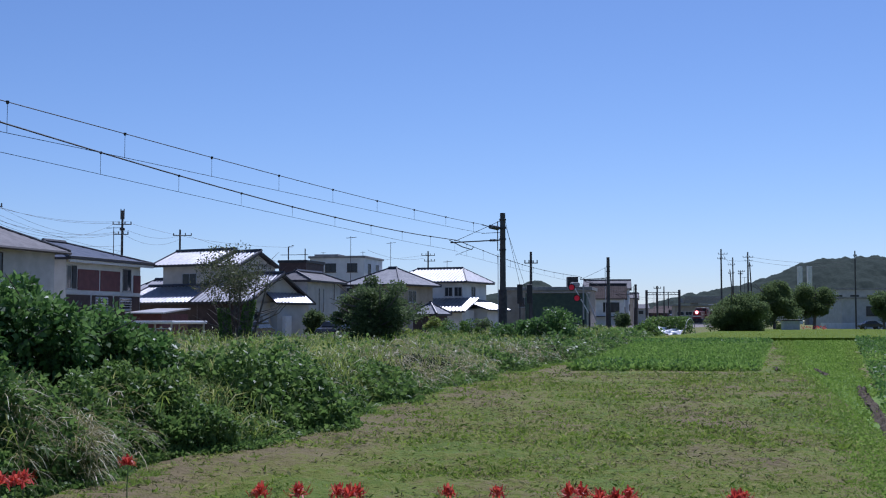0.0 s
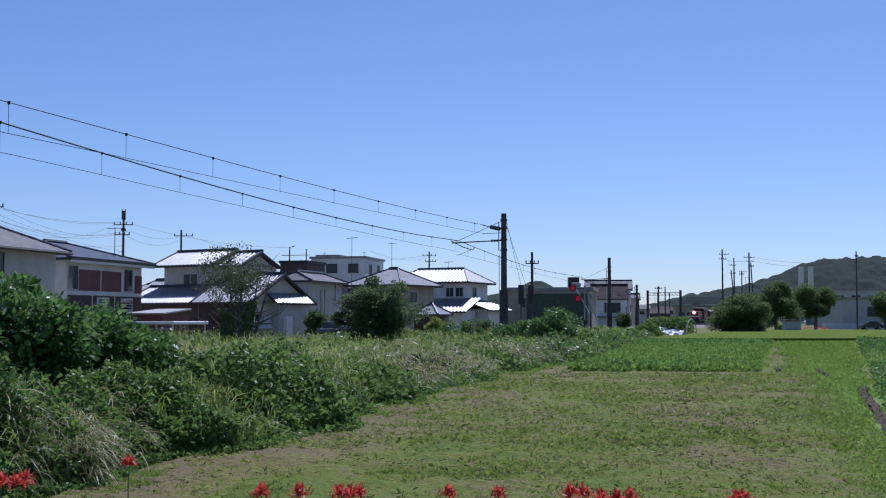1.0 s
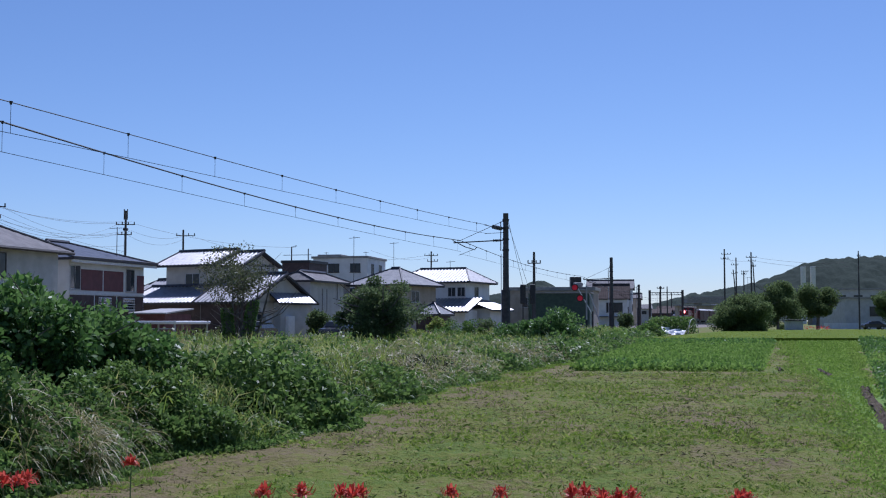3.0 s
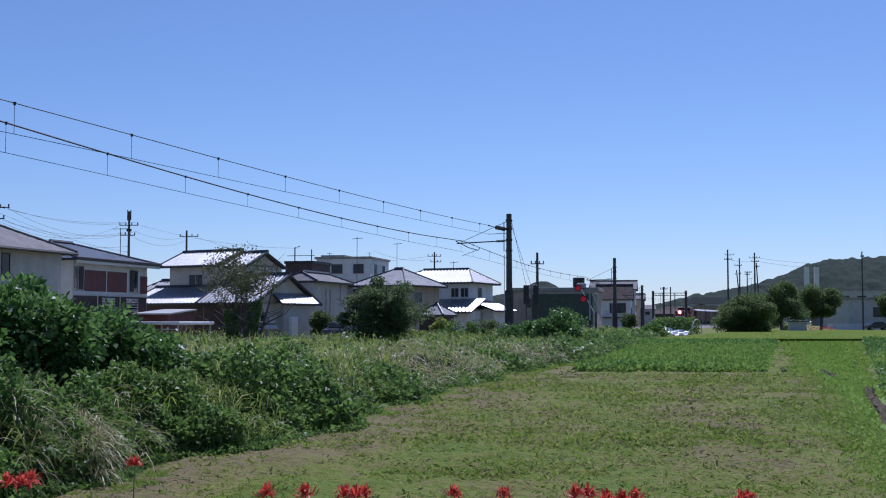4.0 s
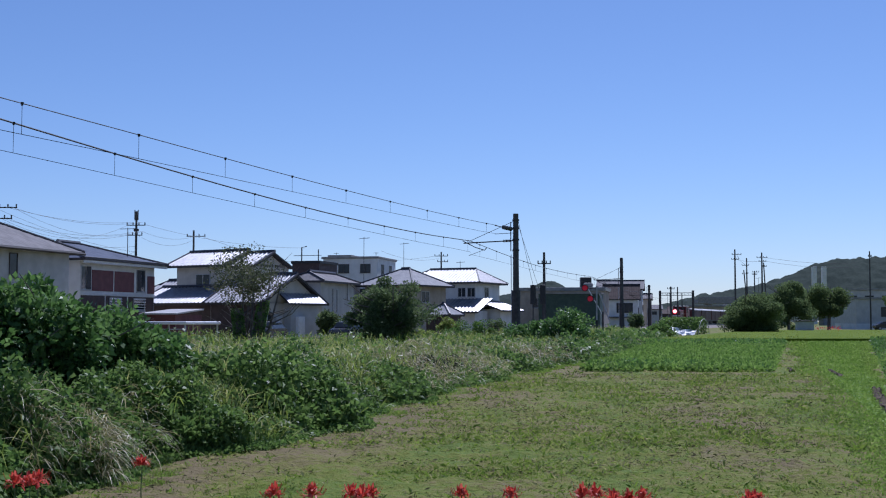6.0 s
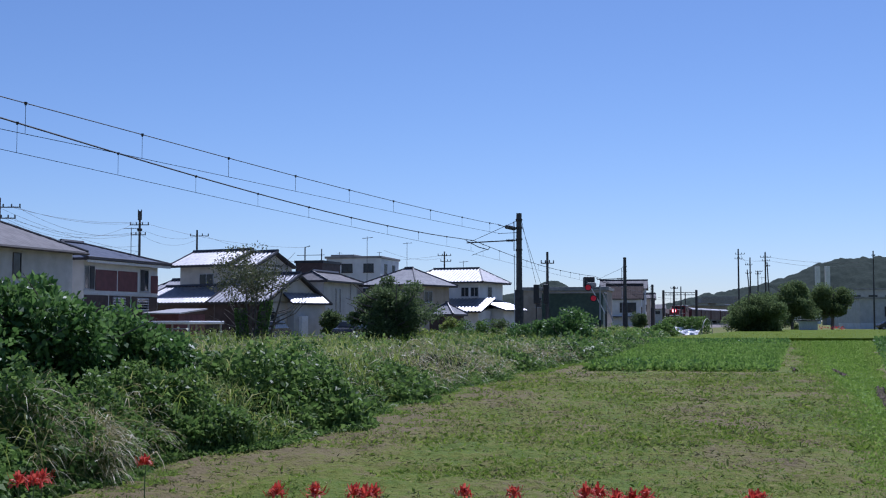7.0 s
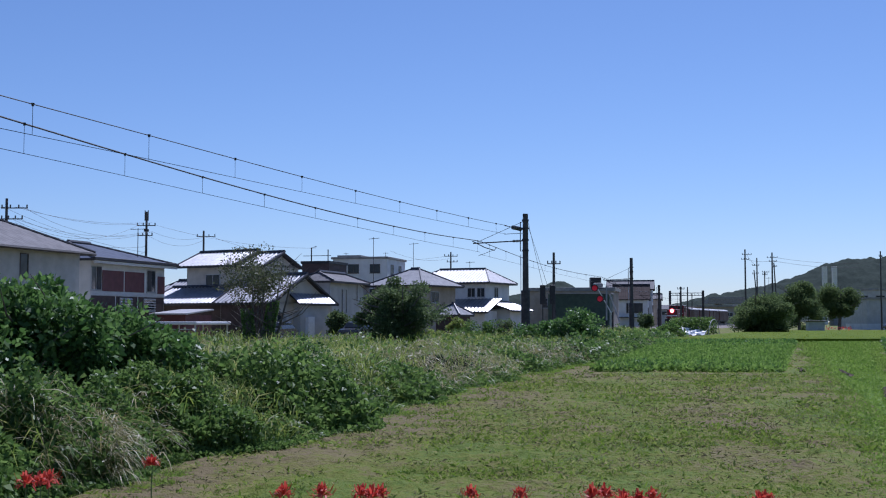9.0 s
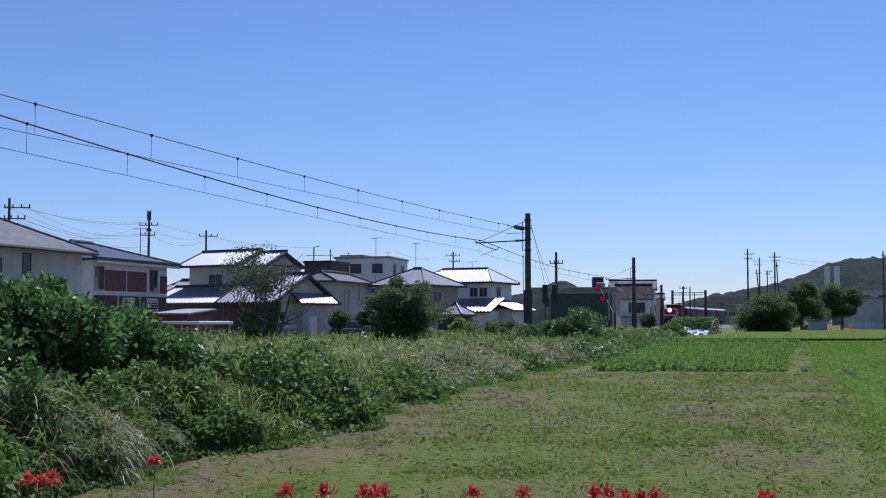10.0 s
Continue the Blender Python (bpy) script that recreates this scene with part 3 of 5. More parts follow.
def field_grass():
    rng = np.random.default_rng(5)
    q, lit = [], []
    for y0, y1, n, sc in ((8.6, 13, 5200, .75), (13, 20, 6400, .95), (20, 34, 6000, 1.25), (34, 92, 2400, 2.0)):
        # tufts that stand in drifts, with bare stretches between
        y = rng.uniform(y0, y1, n * 16)
        x = rng.uniform(-6, 26, n * 16)
        ok = (x > edge_x(y) + .1) & (x < .275 * y + .9) & (rng.random(n * 16) < .03 + 2.2 * np.clip(vnoise(x, y, 1.5, 12, 4) - .18, 0, 1) ** 2.2)
        x, y = x[ok][:n], y[ok][:n]
        k = 10
        m = len(x) * k
        big = np.repeat(.55 + 1.7 * rng.random(len(x)) ** 5, k)
        P = np.stack([np.repeat(x, k), np.repeat(y, k), np.full(m, .002)], 1) + rng.normal(size=(m, 3)) * (sc * .034 * big)[:, None] * np.array([1, 1, 0])
        P[:, 2] = field_z(P[:, 0], P[:, 1]) - .003
        D = rng.normal(size=(m, 3)) * np.array([.8, .8, .2]) + np.array([0, 0, .5])
        L = sc * big * (.026 + .034 * rng.random(m))
        q.append(leaf_quads(P, D, L, L * (.14 + .2 * rng.random(m)), .2, rng))
        # heaps of cut grass and turned clods
        m = n * 3
        y = rng.uniform(y0, y1, m * 12)
        x = rng.uniform(-6, 26, m * 12)
        ok = (x > edge_x(y) + .15) & (x < .27 * y + .9) & (rng.random(m * 12) < 1.4 * np.clip(vnoise(x, y, .9, 19, 4) - .3, 0, 1) ** 1.6)
        x, y = x[ok][:m], y[ok][:m]
        m = len(x)
        P = np.stack([x, y, field_z(x, y) + .006 * rng.random(m) * sc], 1)
        L = sc * (.035 + .07 * rng.random(m) ** 2)
        lit.append(leaf_quads(P, rng.normal(size=(m, 3)) * np.array([1, 1, .35]) + np.array([0, 0, .15]), L, L * (.06 + .2 * rng.random(m)), .1, rng))
    tagged(quad_mesh("short_grass", np.concatenate(q), M_SHORT), "short mown grass with dry brown stubble", "grass", kind="stuff")
    tagged(quad_mesh("cut_grass", np.concatenate(lit), M_LITTER), "brown cut grass and stalks lying on the field", "grass", kind="stuff")
    n = 50000
    y = 9 + 84 * rng.random(n) ** 1.3
    x = .268 * y + .5 + (vnoise(y, y * 0, 2.5, 5, 3) - .6) * .9 + rng.beta(1.3, 1.0, n) * (.063 * y + .25)
    P = np.stack([x, y, np.full(n, .005)], 1)
    sc = .6 + y / 26
    tagged(quad_mesh("verge_grass", leaf_quads(P, rng.normal(size=(n, 3)) * np.array([1, 1, .4]) + np.array([0, 0, .5]), sc * (.025 + .035 * rng.random(n)), sc * .014, .2, rng), M_VERGEL),
           "light yellow green grass strip between crops", "grass", kind="stuff")
    q = []
    # low crop patch: a front and a back row of taller plants, thin growth between
    n = 46000
    y = 36 + 50 * rng.random(n) ** 1.25
    u = rng.uniform(-.03, 1.0, n)
    y = y + 1.6 * (vnoise(u * 9, u * 0, 1.0, 8, 3) - .5)
    x = (3.9 + (y - 36) * .205) + u * (5.5 + (y - 36) * .075)
    row = np.clip(np.exp(-((y - 38.5) / 2.2) ** 2) * np.clip(1.6 * vnoise(u * 7, y * 0, 1.0, 6, 2) - .3, .1, 1) + .7 * np.exp(-((y - 78) / 6) ** 2), 0, 1)
    z = .02 + rng.random(n) * (.07 + .30 * row)
    Q = leaf_quads(np.stack([x, y, z], 1), rng.normal(size=(n, 3)) + np.array([0, 0, .7]), .10 + .0013 * y, .045 + .0008 * y, .2, rng)
    tall = rng.random(n) < row
    q.append(Q[~tall])
    dark = [Q[tall]]
    # beds beside the strip, in clumps along the ditch
    n = 30000
    y = 14 + 76 * rng.random(n) ** 1.5
    x = .335 * y + .55 + rng.random(n) * (1.6 + y * .09)
    clump = hum(x, y, 1.1, 3)
    z = (.06 + .42 * np.clip(clump - .3, 0, 1)) * rng.random(n) ** .5
    Q = leaf_quads(np.stack([x, y, z], 1), rng.normal(size=(n, 3)) + np.array([-.2, -.3, .6]), .05 + .0018 * y, .028 + .001 * y, .3, rng)
    tall = clump > .52
    q.append(Q[~tall])
    dark.append(Q[tall])
    tagged(quad_mesh("crop_plants", np.concatenate(q), M_CROPL), "bright green low crop plants in beds", "crop", kind="stuff")
    tagged(quad_mesh("leafy_crop", np.concatenate(dark), M_CROPD), "taller dark green leafy crop plants in rows", "crop", kind="stuff")
    n = 36000
    y = 88 + 87 * rng.random(n) ** 1.4
    x = 14.8 + (y - 88) * .36 + rng.random(n) * 50
    P = np.stack([x, y, np.full(n, .16)], 1)
    tagged(strip_mesh("rice_plants", blade_strips(P, rng.normal(size=(n, 3)) * .4 + np.array([0, 0, 1.]), .14 + .16 * rng.random(n), .05, .5, rng), M_RICE), "yellow green ripening rice plants", "crop", kind="stuff")


field_grass()


def lily(x, y, h, size, seed):
    """A red spider lily: bare stem, a ring of curled petals and long stamens."""
    r = np.random.default_rng(seed)
    root = thing("spider_lily", "red spider lily in bloom on a bare green stem", "flower", pose(x, y, 0, 0, 0, seed * 47 % 360), "lilies at the field edge")
    part("stem", tubes(([(0, 0, 0), (.005, .004, h * .5), (0, 0, h)], [.006, .005, .004])), M_STEM, root)
    bm = bmesh.new()
    for i in range(44):
        a, e = r.uniform(0, math.tau), r.uniform(-.35, 1.3)
        d = Vector((math.cos(a) * math.cos(e), math.sin(a) * math.cos(e), math.sin(e)))
        s = d.cross(Vector((0, 0, 1))).normalized() * .008
        o = Vector((0, 0, h)) + d * .012
        mid, tip = o + d * size * .32 + Vector((0, 0, .012)), o + d * size * r.uniform(.36, .52) + Vector((0, 0, r.uniform(-.03, .03)))
        v = [bm.verts.new(c) for c in (o - s * .5, o + s * .5, mid + s * 1.3, tip + s * .6, tip - s * .6, mid - s * 1.3)]
        bm.faces.new((v[0], v[1], v[2], v[5]))
        bm.faces.new((v[5], v[2], v[3], v[4]))
    part("bloom", bm, M_PETAL, root, "curled red petals")
    bm = bmesh.new()
    for i in range(10):
        a, e = r.uniform(0, math.tau), r.uniform(.0, .8)
        d = Vector((math.cos(a) * math.cos(e), math.sin(a) * math.cos(e), math.sin(e)))
        o = Vector((0, 0, h)) + d * .02
        tube(bm, [o, o + d * size * .4 - Vector((0, 0, .01)), o + d * size * .56 + Vector((0, 0, .02))], .0016, 4)
    part("filament_spray", bm, M_PETAL, root)


for i, (x, y, h, s) in enumerate(((-3.02, 8.3, .43, .17), (-2.93, 8.5, .42, .18), (-2.88, 8.2, .45, .16), (-2.46, 9.5, .42, .15), (-1.20, 8.0, .40, .16), (-.95, 8.0, .40, .17),
                                  (-.70, 8.1, .385, .16), (-.62, 8.0, .39, .16), (-.58, 8.2, .37, .15), (.035, 8.0, .40, .13), (.36, 8.1, .39, .12), (.83, 8.0, .39, .17), (.92, 8.1, .38, .16),
                                  (1.03, 8.0, .37, .17), (1.15, 8.1, .35, .15), (1.25, 8.2, .35, .16), (1.92, 8.0, .36, .16), (1.99, 8.1, .35, .15))):
    lily(x, y, h - .045, s * .85, i + 1)

# the large shrub on the bank, the bushes and trees
tree("shrub", "large leafy dark green shrub among the weeds", -5.1, 14.2, 2.2, 3.3, M_SHRUB, 11, 24000, .095, 130, .22, .05, "shrub", .30, 3, .4)
tree("shrub", "leafy dark green shrub leaning out of the weeds", -4.15, 15.0, 1.72, 1.7, M_SHRUB, 12, 8000, .095, 60, .2, .04, "shrub", .26, 2, .4)
tree("sparse_tree", "sparse small tree with ivy-covered trunk beside the railway", -6.6, 38, 4.2, 3.5, M_SPARSE, 21, 5200, .075, 120, .36, .05, "tree", .3, 5, .2)
tree("round_bush", "dense dark green rounded bush above the weeds", -2.35, 45, 3.5, 4.3, M_BUSH, 33, 30000, .10, 90, -.1, .1, "bush", .42, 2, .3)
tree("low_bush", "low green creeper-covered bush beside the catenary mast", 3.3, 62, 1.75, 3.4, M_SHRUB, 41, 7000, .15, 50, -.3, .06, "bush", .4, 2, .2)
tree("low_bush", "taller dark green bush beside the catenary mast", 5.5, 60.5, 2.25, 3.8, M_SHRUB, 42, 10000, .15, 60, -.2, .08, "bush", .42, 2, .2)
tree("round_tree", "broad dense dark green tree behind the rice field", 36.5, 150, 5.7, 10.6, M_FARLEAF, 51, 42000, .24, 70, -.25, .25, "tree", 1.25, 2, .35)
tree("tall_tree", "dark green tree behind the rice field", 51.0, 185, 8.6, 8.2, M_FARLEAF, 52, 22000, .27, 50, -.1, .25, "tree", 1.2)
tree("tall_tree", "dark green broad tree with a bare lower trunk", 61.3, 200, 9.2, 10.0, M_FARLEAF, 58, 28000, .27, 60, .06, .3, "tree", 1.3)
tree("tall_tree", "dark green tree beside the warehouse", 69.5, 190, 6.9, 5.6, M_FARLEAF, 54, 11000, .27, 40, .15, .25, "tree", .9)


def ivy_stems():
    """Ivy-clad old stems beside the sparse tree."""
    root = thing("ivy_stump", "thick ivy-covered tree stems beside the railway", "tree stump", pose(-6.5, 37.6, 0))
    g = np.random.default_rng(6)
    for x, h, lean in ((-.22, 1.9, -.12), (.22, 2.15, .28)):
        part("stem", tubes(([(x * .6, 0, 0), (x, 0, h * .5), (x + lean, 0, h)], [.16, .13, .07]), sides=8), M_BARK, root)
        n = 1500
        z, a = g.random(n) * h, g.uniform(0, math.tau, n)
        P = np.stack([x * .6 + (x * .4 + lean) * z / h + np.cos(a) * .15, np.sin(a) * .15, z], 1)
        ob = quad_mesh("ivy", leaf_quads(P, np.stack([np.cos(a), np.sin(a), -.3 + 0 * a], 1) + g.normal(size=(n, 3)) * .5, .075, .055, .3, g), M_BROAD)
        ob.parent = root


ivy_stems()


def flower_band():
    """A far band of orange-red flowers at the rice field's end."""
    g = np.random.default_rng(9)
    n = 70
    P = np.stack([g.uniform(48.8, 52.2, n), g.uniform(163, 166, n), .4 + .35 * g.random(n)], 1)
    tagged(quad_mesh("red_flowers", leaf_quads(P, g.normal(size=(n, 3)), .22, .14, .1, g), M_PETAL), "band of orange-red flowers behind the rice", "flowers", kind="stuff")


flower_band()

# ---- houses ----


TILE_ROLL = [(f / 8, .5 - .5 * math.cos(f / 8 * math.tau)) for f in range(9)]


def tile_slope(bm, o, u, v, width, length, cut0, cut1, pitch, amp, course=0.34):
    """Rolled tile columns on one slope: o is the eave's first corner, u along the eave, v up the slope; cut0 and cut1 are what the hips take off at the top."""
    u, v = Vector(u).normalized(), Vector(v).normalized()
    nrm = u.cross(v)
    step = .005
    if amp < .025:
        course, step = 3.0, .004
    cols = max(2, int(width / pitch))
    p = width / cols
    for c in range(cols):
        mid = (c + .5) * p
        top = length
        if cut0 > 0:
            top = min(top, length * mid / cut0)
        if cut1 > 0:
            top = min(top, length * (width - mid) / cut1)
        k = max(1, int(round(top / course)))
        for j in range(k):
            a, b = top * j / k, top * (j + 1) / k + .03
            lo, hi = [], []
            for i, (f, h) in enumerate(TILE_ROLL):
                q = o + u * (c + f) * p + nrm * (amp * h)
                lo.append(bm.verts.new(q + v * a + nrm * step))
                hi.append(bm.verts.new(q + v * b))
            for i in range(len(lo) - 1):
                bm.faces.new((lo[i], lo[i + 1], hi[i + 1], hi[i]))


def slab(bm, pts, down):
    """A plate with the given outline and thickness."""
    a = [bm.verts.new(p) for p in pts]
    b = [bm.verts.new(Vector(p) - Vector((0, 0, down))) for p in pts]
    bm.faces.new(a)
    bm.faces.new(b[::-1])
    for i in range(len(pts)):
        j = (i + 1) % len(pts)
        bm.faces.new((a[i], b[i], b[j], a[j]))


def roof(parent, x0, x1, y0, y1, ze, rise, hip=0.0, axis='x', over=0.6, mat=None, fascia=None, pitch=0.42, amp=0.085, ridge=True, wall=None):
    """A gable (hip=0) or hipped roof over a rectangle, its ridge along x or y."""
    mat, fascia = mat or M_TILE, fascia or M_FASCIA
    X0, X1, Y0, Y1 = x0 - over, x1 + over, y0 - over, y1 + over
    ym, xm = (Y0 + Y1) / 2, (X0 + X1) / 2
    zr = ze + rise
    if axis == 'x':
        r0, r1 = Vector((X0 + hip, ym, zr)), Vector((X1 - hip, ym, zr))
        cor = [Vector((X0, Y0, ze)), Vector((X1, Y0, ze)), Vector((X1, Y1, ze)), Vector((X0, Y1, ze))]
    else:
        r0, r1 = Vector((xm, Y0 + hip, zr)), Vector((xm, Y1 - hip, zr))
        cor = [Vector((X1, Y0, ze)), Vector((X1, Y1, ze)), Vector((X0, Y1, ze)), Vector((X0, Y0, ze))]
    sides = [(cor[0], cor[1], r1, r0), (cor[2], cor[3], r0, r1)]
    for a, b, c, d in sides:
        bm = bmesh.new()
        slab(bm, [a, b, c, d], .16)
        part("roof_deck", bm, fascia, parent)
        bm = bmesh.new()
        u = (b - a).normalized()
        foot = a + u * (d - a).dot(u)
        tile_slope(bm, a + Vector((0, 0, .01)), u, d - foot, (b - a).length, (d - foot).length, hip, hip, pitch, amp)
        part("roof_tiles", bm, mat, parent)
    if hip > 0:
        for a, b, c in ((cor[1], cor[2], r1), (cor[3], cor[0], r0)):
            bm = bmesh.new()
            slab(bm, [a, b, c], .16)
            part("roof_deck", bm, fascia, parent)
            bm = bmesh.new()
            u = (b - a).normalized()
            w = (b - a).length
            foot = a + u * (c - a).dot(u)
            tile_slope(bm, a + Vector((0, 0, .01)), u, c - foot, w, (c - foot).length, w / 2, w / 2, pitch, amp)
            part("roof_tiles", bm, mat, parent)
    elif wall:
        for s in (0, 1):
            if axis == 'x':
                q = [(x0 if s == 0 else x1, y0, ze - .05), (x0 if s == 0 else x1, y1, ze - .05), (x0 if s == 0 else x1, ym, zr - .16)]
                n = Vector((-.12 if s else .12, 0, 0))
            else:
                q = [(x0, y0 if s == 0 else y1, ze - .05), (x1, y0 if s == 0 else y1, ze - .05), (xm, y0 if s == 0 else y1, zr - .16)]
                n = Vector((0, -.12 if s else .12, 0))
            bm = bmesh.new()
            f = [bm.verts.new(p) for p in q]
            g = [bm.verts.new(Vector(p) + n) for p in q]
            bm.faces.new(f)
            bm.faces.new(g[::-1])
            for i in range(3):
                j = (i + 1) % 3
                bm.faces.new((f[i], g[i], g[j], f[j]))
            part("gable", bm, wall, parent)
    if ridge:
        up = Vector((0, 0, .1))
        part("ridge_cap", tubes(([r0 + up, r1 + up], .16)), M_RIDGE, parent)
        if hip > 0:
            for a, b in ((cor[0], r0), (cor[3], r0), (cor[1], r1), (cor[2], r1)):
                part("hip_cap", tubes(([a + up * .6, b + up * .6], .09)), M_RIDGE, parent)
        elif amp > .03:
            for a, b in ((cor[0], r0), (cor[1], r1)):
                part("verge_cap", tubes(([a + up * .5, b + up * .5], .10)), M_RIDGE, parent)


def window(parent, face, a, z, w, h, plane, frame_mat=None, bars=1, sill=True):
    """A framed window on the front (face f, plane = y), or the side that faces the track (face r, plane = x)."""
    t, o = .06, .05
    rows = [(a, a + w, z, z + t), (a, a + w, z + h - t, z + h), (a, a + t, z + t, z + h - t), (a + w - t, a + w, z + t, z + h - t)]
    for i in range(bars):
        c = a + w * (i + 1) / (bars + 1)
        rows.append((c - .025, c + .025, z + t, z + h - t))

    def put(rows, d0, d1):
        bm = bmesh.new()
        for p, q, r, s in rows:
            if face == 'f':
                box(bm, p, q, plane - d1, plane - d0, r, s)
            else:
                box(bm, plane + d0, plane + d1, p, q, r, s)
        return bm
    fr = part("window", put(rows, .0, o), frame_mat or M_FRAME, parent)
    part("pane", put([(a + t, a + w - t, z + t, z + h - t)], .003, .015), M_GLASS, fr)
    if sill:
        part("sill", put([(a - .05, a + w + .05, z - .06, z - .004)], .0, .1), frame_mat or M_FRAME, fr)
    return fr


def walls(parent, x0, x1, y0, y1, z0, z1, mat, name="wall"):
    """Four walls with thickness round a rectangle."""
    t = .16
    for r in ((x0, x1, y0, y0 + t), (x0, x1, y1 - t, y1), (x0, x0 + t, y0 + t, y1 - t), (x1 - t, x1, y0 + t, y1 - t)):
        part(name, boxes((*r, z0, z1)), mat, parent)


def gutter(parent, p, q):
    part("gutter", tubes(([p, q], .11)), M_FASCIA, parent)


def house_grey_hip():
    e = thing("house", "grey-beige rendered two-storey house with grey hipped roof", "house", pose(-29.2, 72.4, 0, 0, 0, -16))
    walls(e, -10, 0, 0, 10, 0, 6.2, M_GREYW)
    roof(e, -10, 0, 0, 10, 6.2, 2.5, hip=5.0, axis='y', over=.75, mat=M_TILEG, pitch=.45, amp=.015)
    window(e, 'r', 3.5, 4.3, .85, 1.55, 0, M_STEEL, 0)
    window(e, 'r', .8, 4.0, .75, 1.5, 0)
    window(e, 'r', 5.2, 1.0, 1.7, 1.3, 0)
    window(e, 'f', -6.0, 4.0, 1.7, 1.3, 0)
    gutter(e, (.78, -.7, 6.1), (.78, 10.7, 6.1))


def house_maroon():
    e = thing("house", "cream house with maroon panels and low blue-grey roof", "house", pose(-27.2, 86.9, 0, 0, 0, -16))
    walls(e, -9, 0, 0, 10.4, 0, 6.0, M_WHITEW)
    roof(e, -9, 0, 0, 10.4, 6.05, 1.5, hip=4.5, axis='y', over=.75, mat=M_TILEBLUE, pitch=.45, amp=.015)
    part("fascia", boxes((.70, .78, -.7, 11.1, 5.72, 5.92)), M_WFASCIA, e)
    part("gutter", boxes((.72, .90, -.8, 11.2, 5.925, 6.16), bevel=.03), M_FASCIA, e)
    for a, w in ((1.5, 2.85), (4.55, 2.75)):
        part("panel", boxes((.0, .05, a, a + w, 3.75, 5.3), bevel=.01), M_MAROON, e, "maroon cladding panel")
    part("panel", boxes((.0, .05, 9.35, 10.4, 3.7, 5.1), bevel=.01), M_MAROON, e, "maroon cladding panel")
    window(e, 'r', .05, 3.8, 1.3, 1.75, 0, bars=1)
    window(e, 'r', 7.7, 3.8, 1.3, 1.75, 0, bars=1)
    part("shutter", boxes((.055, .09, .75, 1.3, 3.85, 5.5)), M_BLACK, e)
    part("shutter", boxes((.055, .09, 7.75, 8.3, 3.85, 5.5)), M_BLACK, e)
    part("band", boxes((.0, .07, 0, 10.4, 3.45, 3.6)), M_WFASCIA, e)
    for a, w in ((.1, 3.1), (3.4, 2.9), (6.5, 3.8)):
        part("panel", boxes((.0, .05, a, a + w, .6, 3.4), bevel=.01), M_BROWNP, e, "dark brown cladding panel")
    for a in (3.8, 7.2):
        g = window(e, 'r', a, 2.3, 1.7, 1.0, .05, bars=0)
        for i in range(5):
            part("grille_bar", boxes((.12, .15, a, a + 1.7, 2.38 + i * .2, 2.43 + i * .2)), M_WHITEP, g)
    # aerial on the roof
    a = thing("tv_aerial", "thin metal television aerial on a roof mast", "aerial", pose(-26.0, 95.0, 6.9))
    part("mast", tubes(([(0, 0, -.3), (0, 0, 2.0)], .03)), M_STEEL, a)
    part("boom", tubes(([(-.6, 0, 1.9), (.7, 0, 1.95)], .02)), M_STEEL, a)
    for i in range(6):
        part("element", tubes(([(-.5 + .2 * i, -.3, 1.92), (-.5 + .2 * i, .3, 1.92)], .012)), M_STEEL, a)


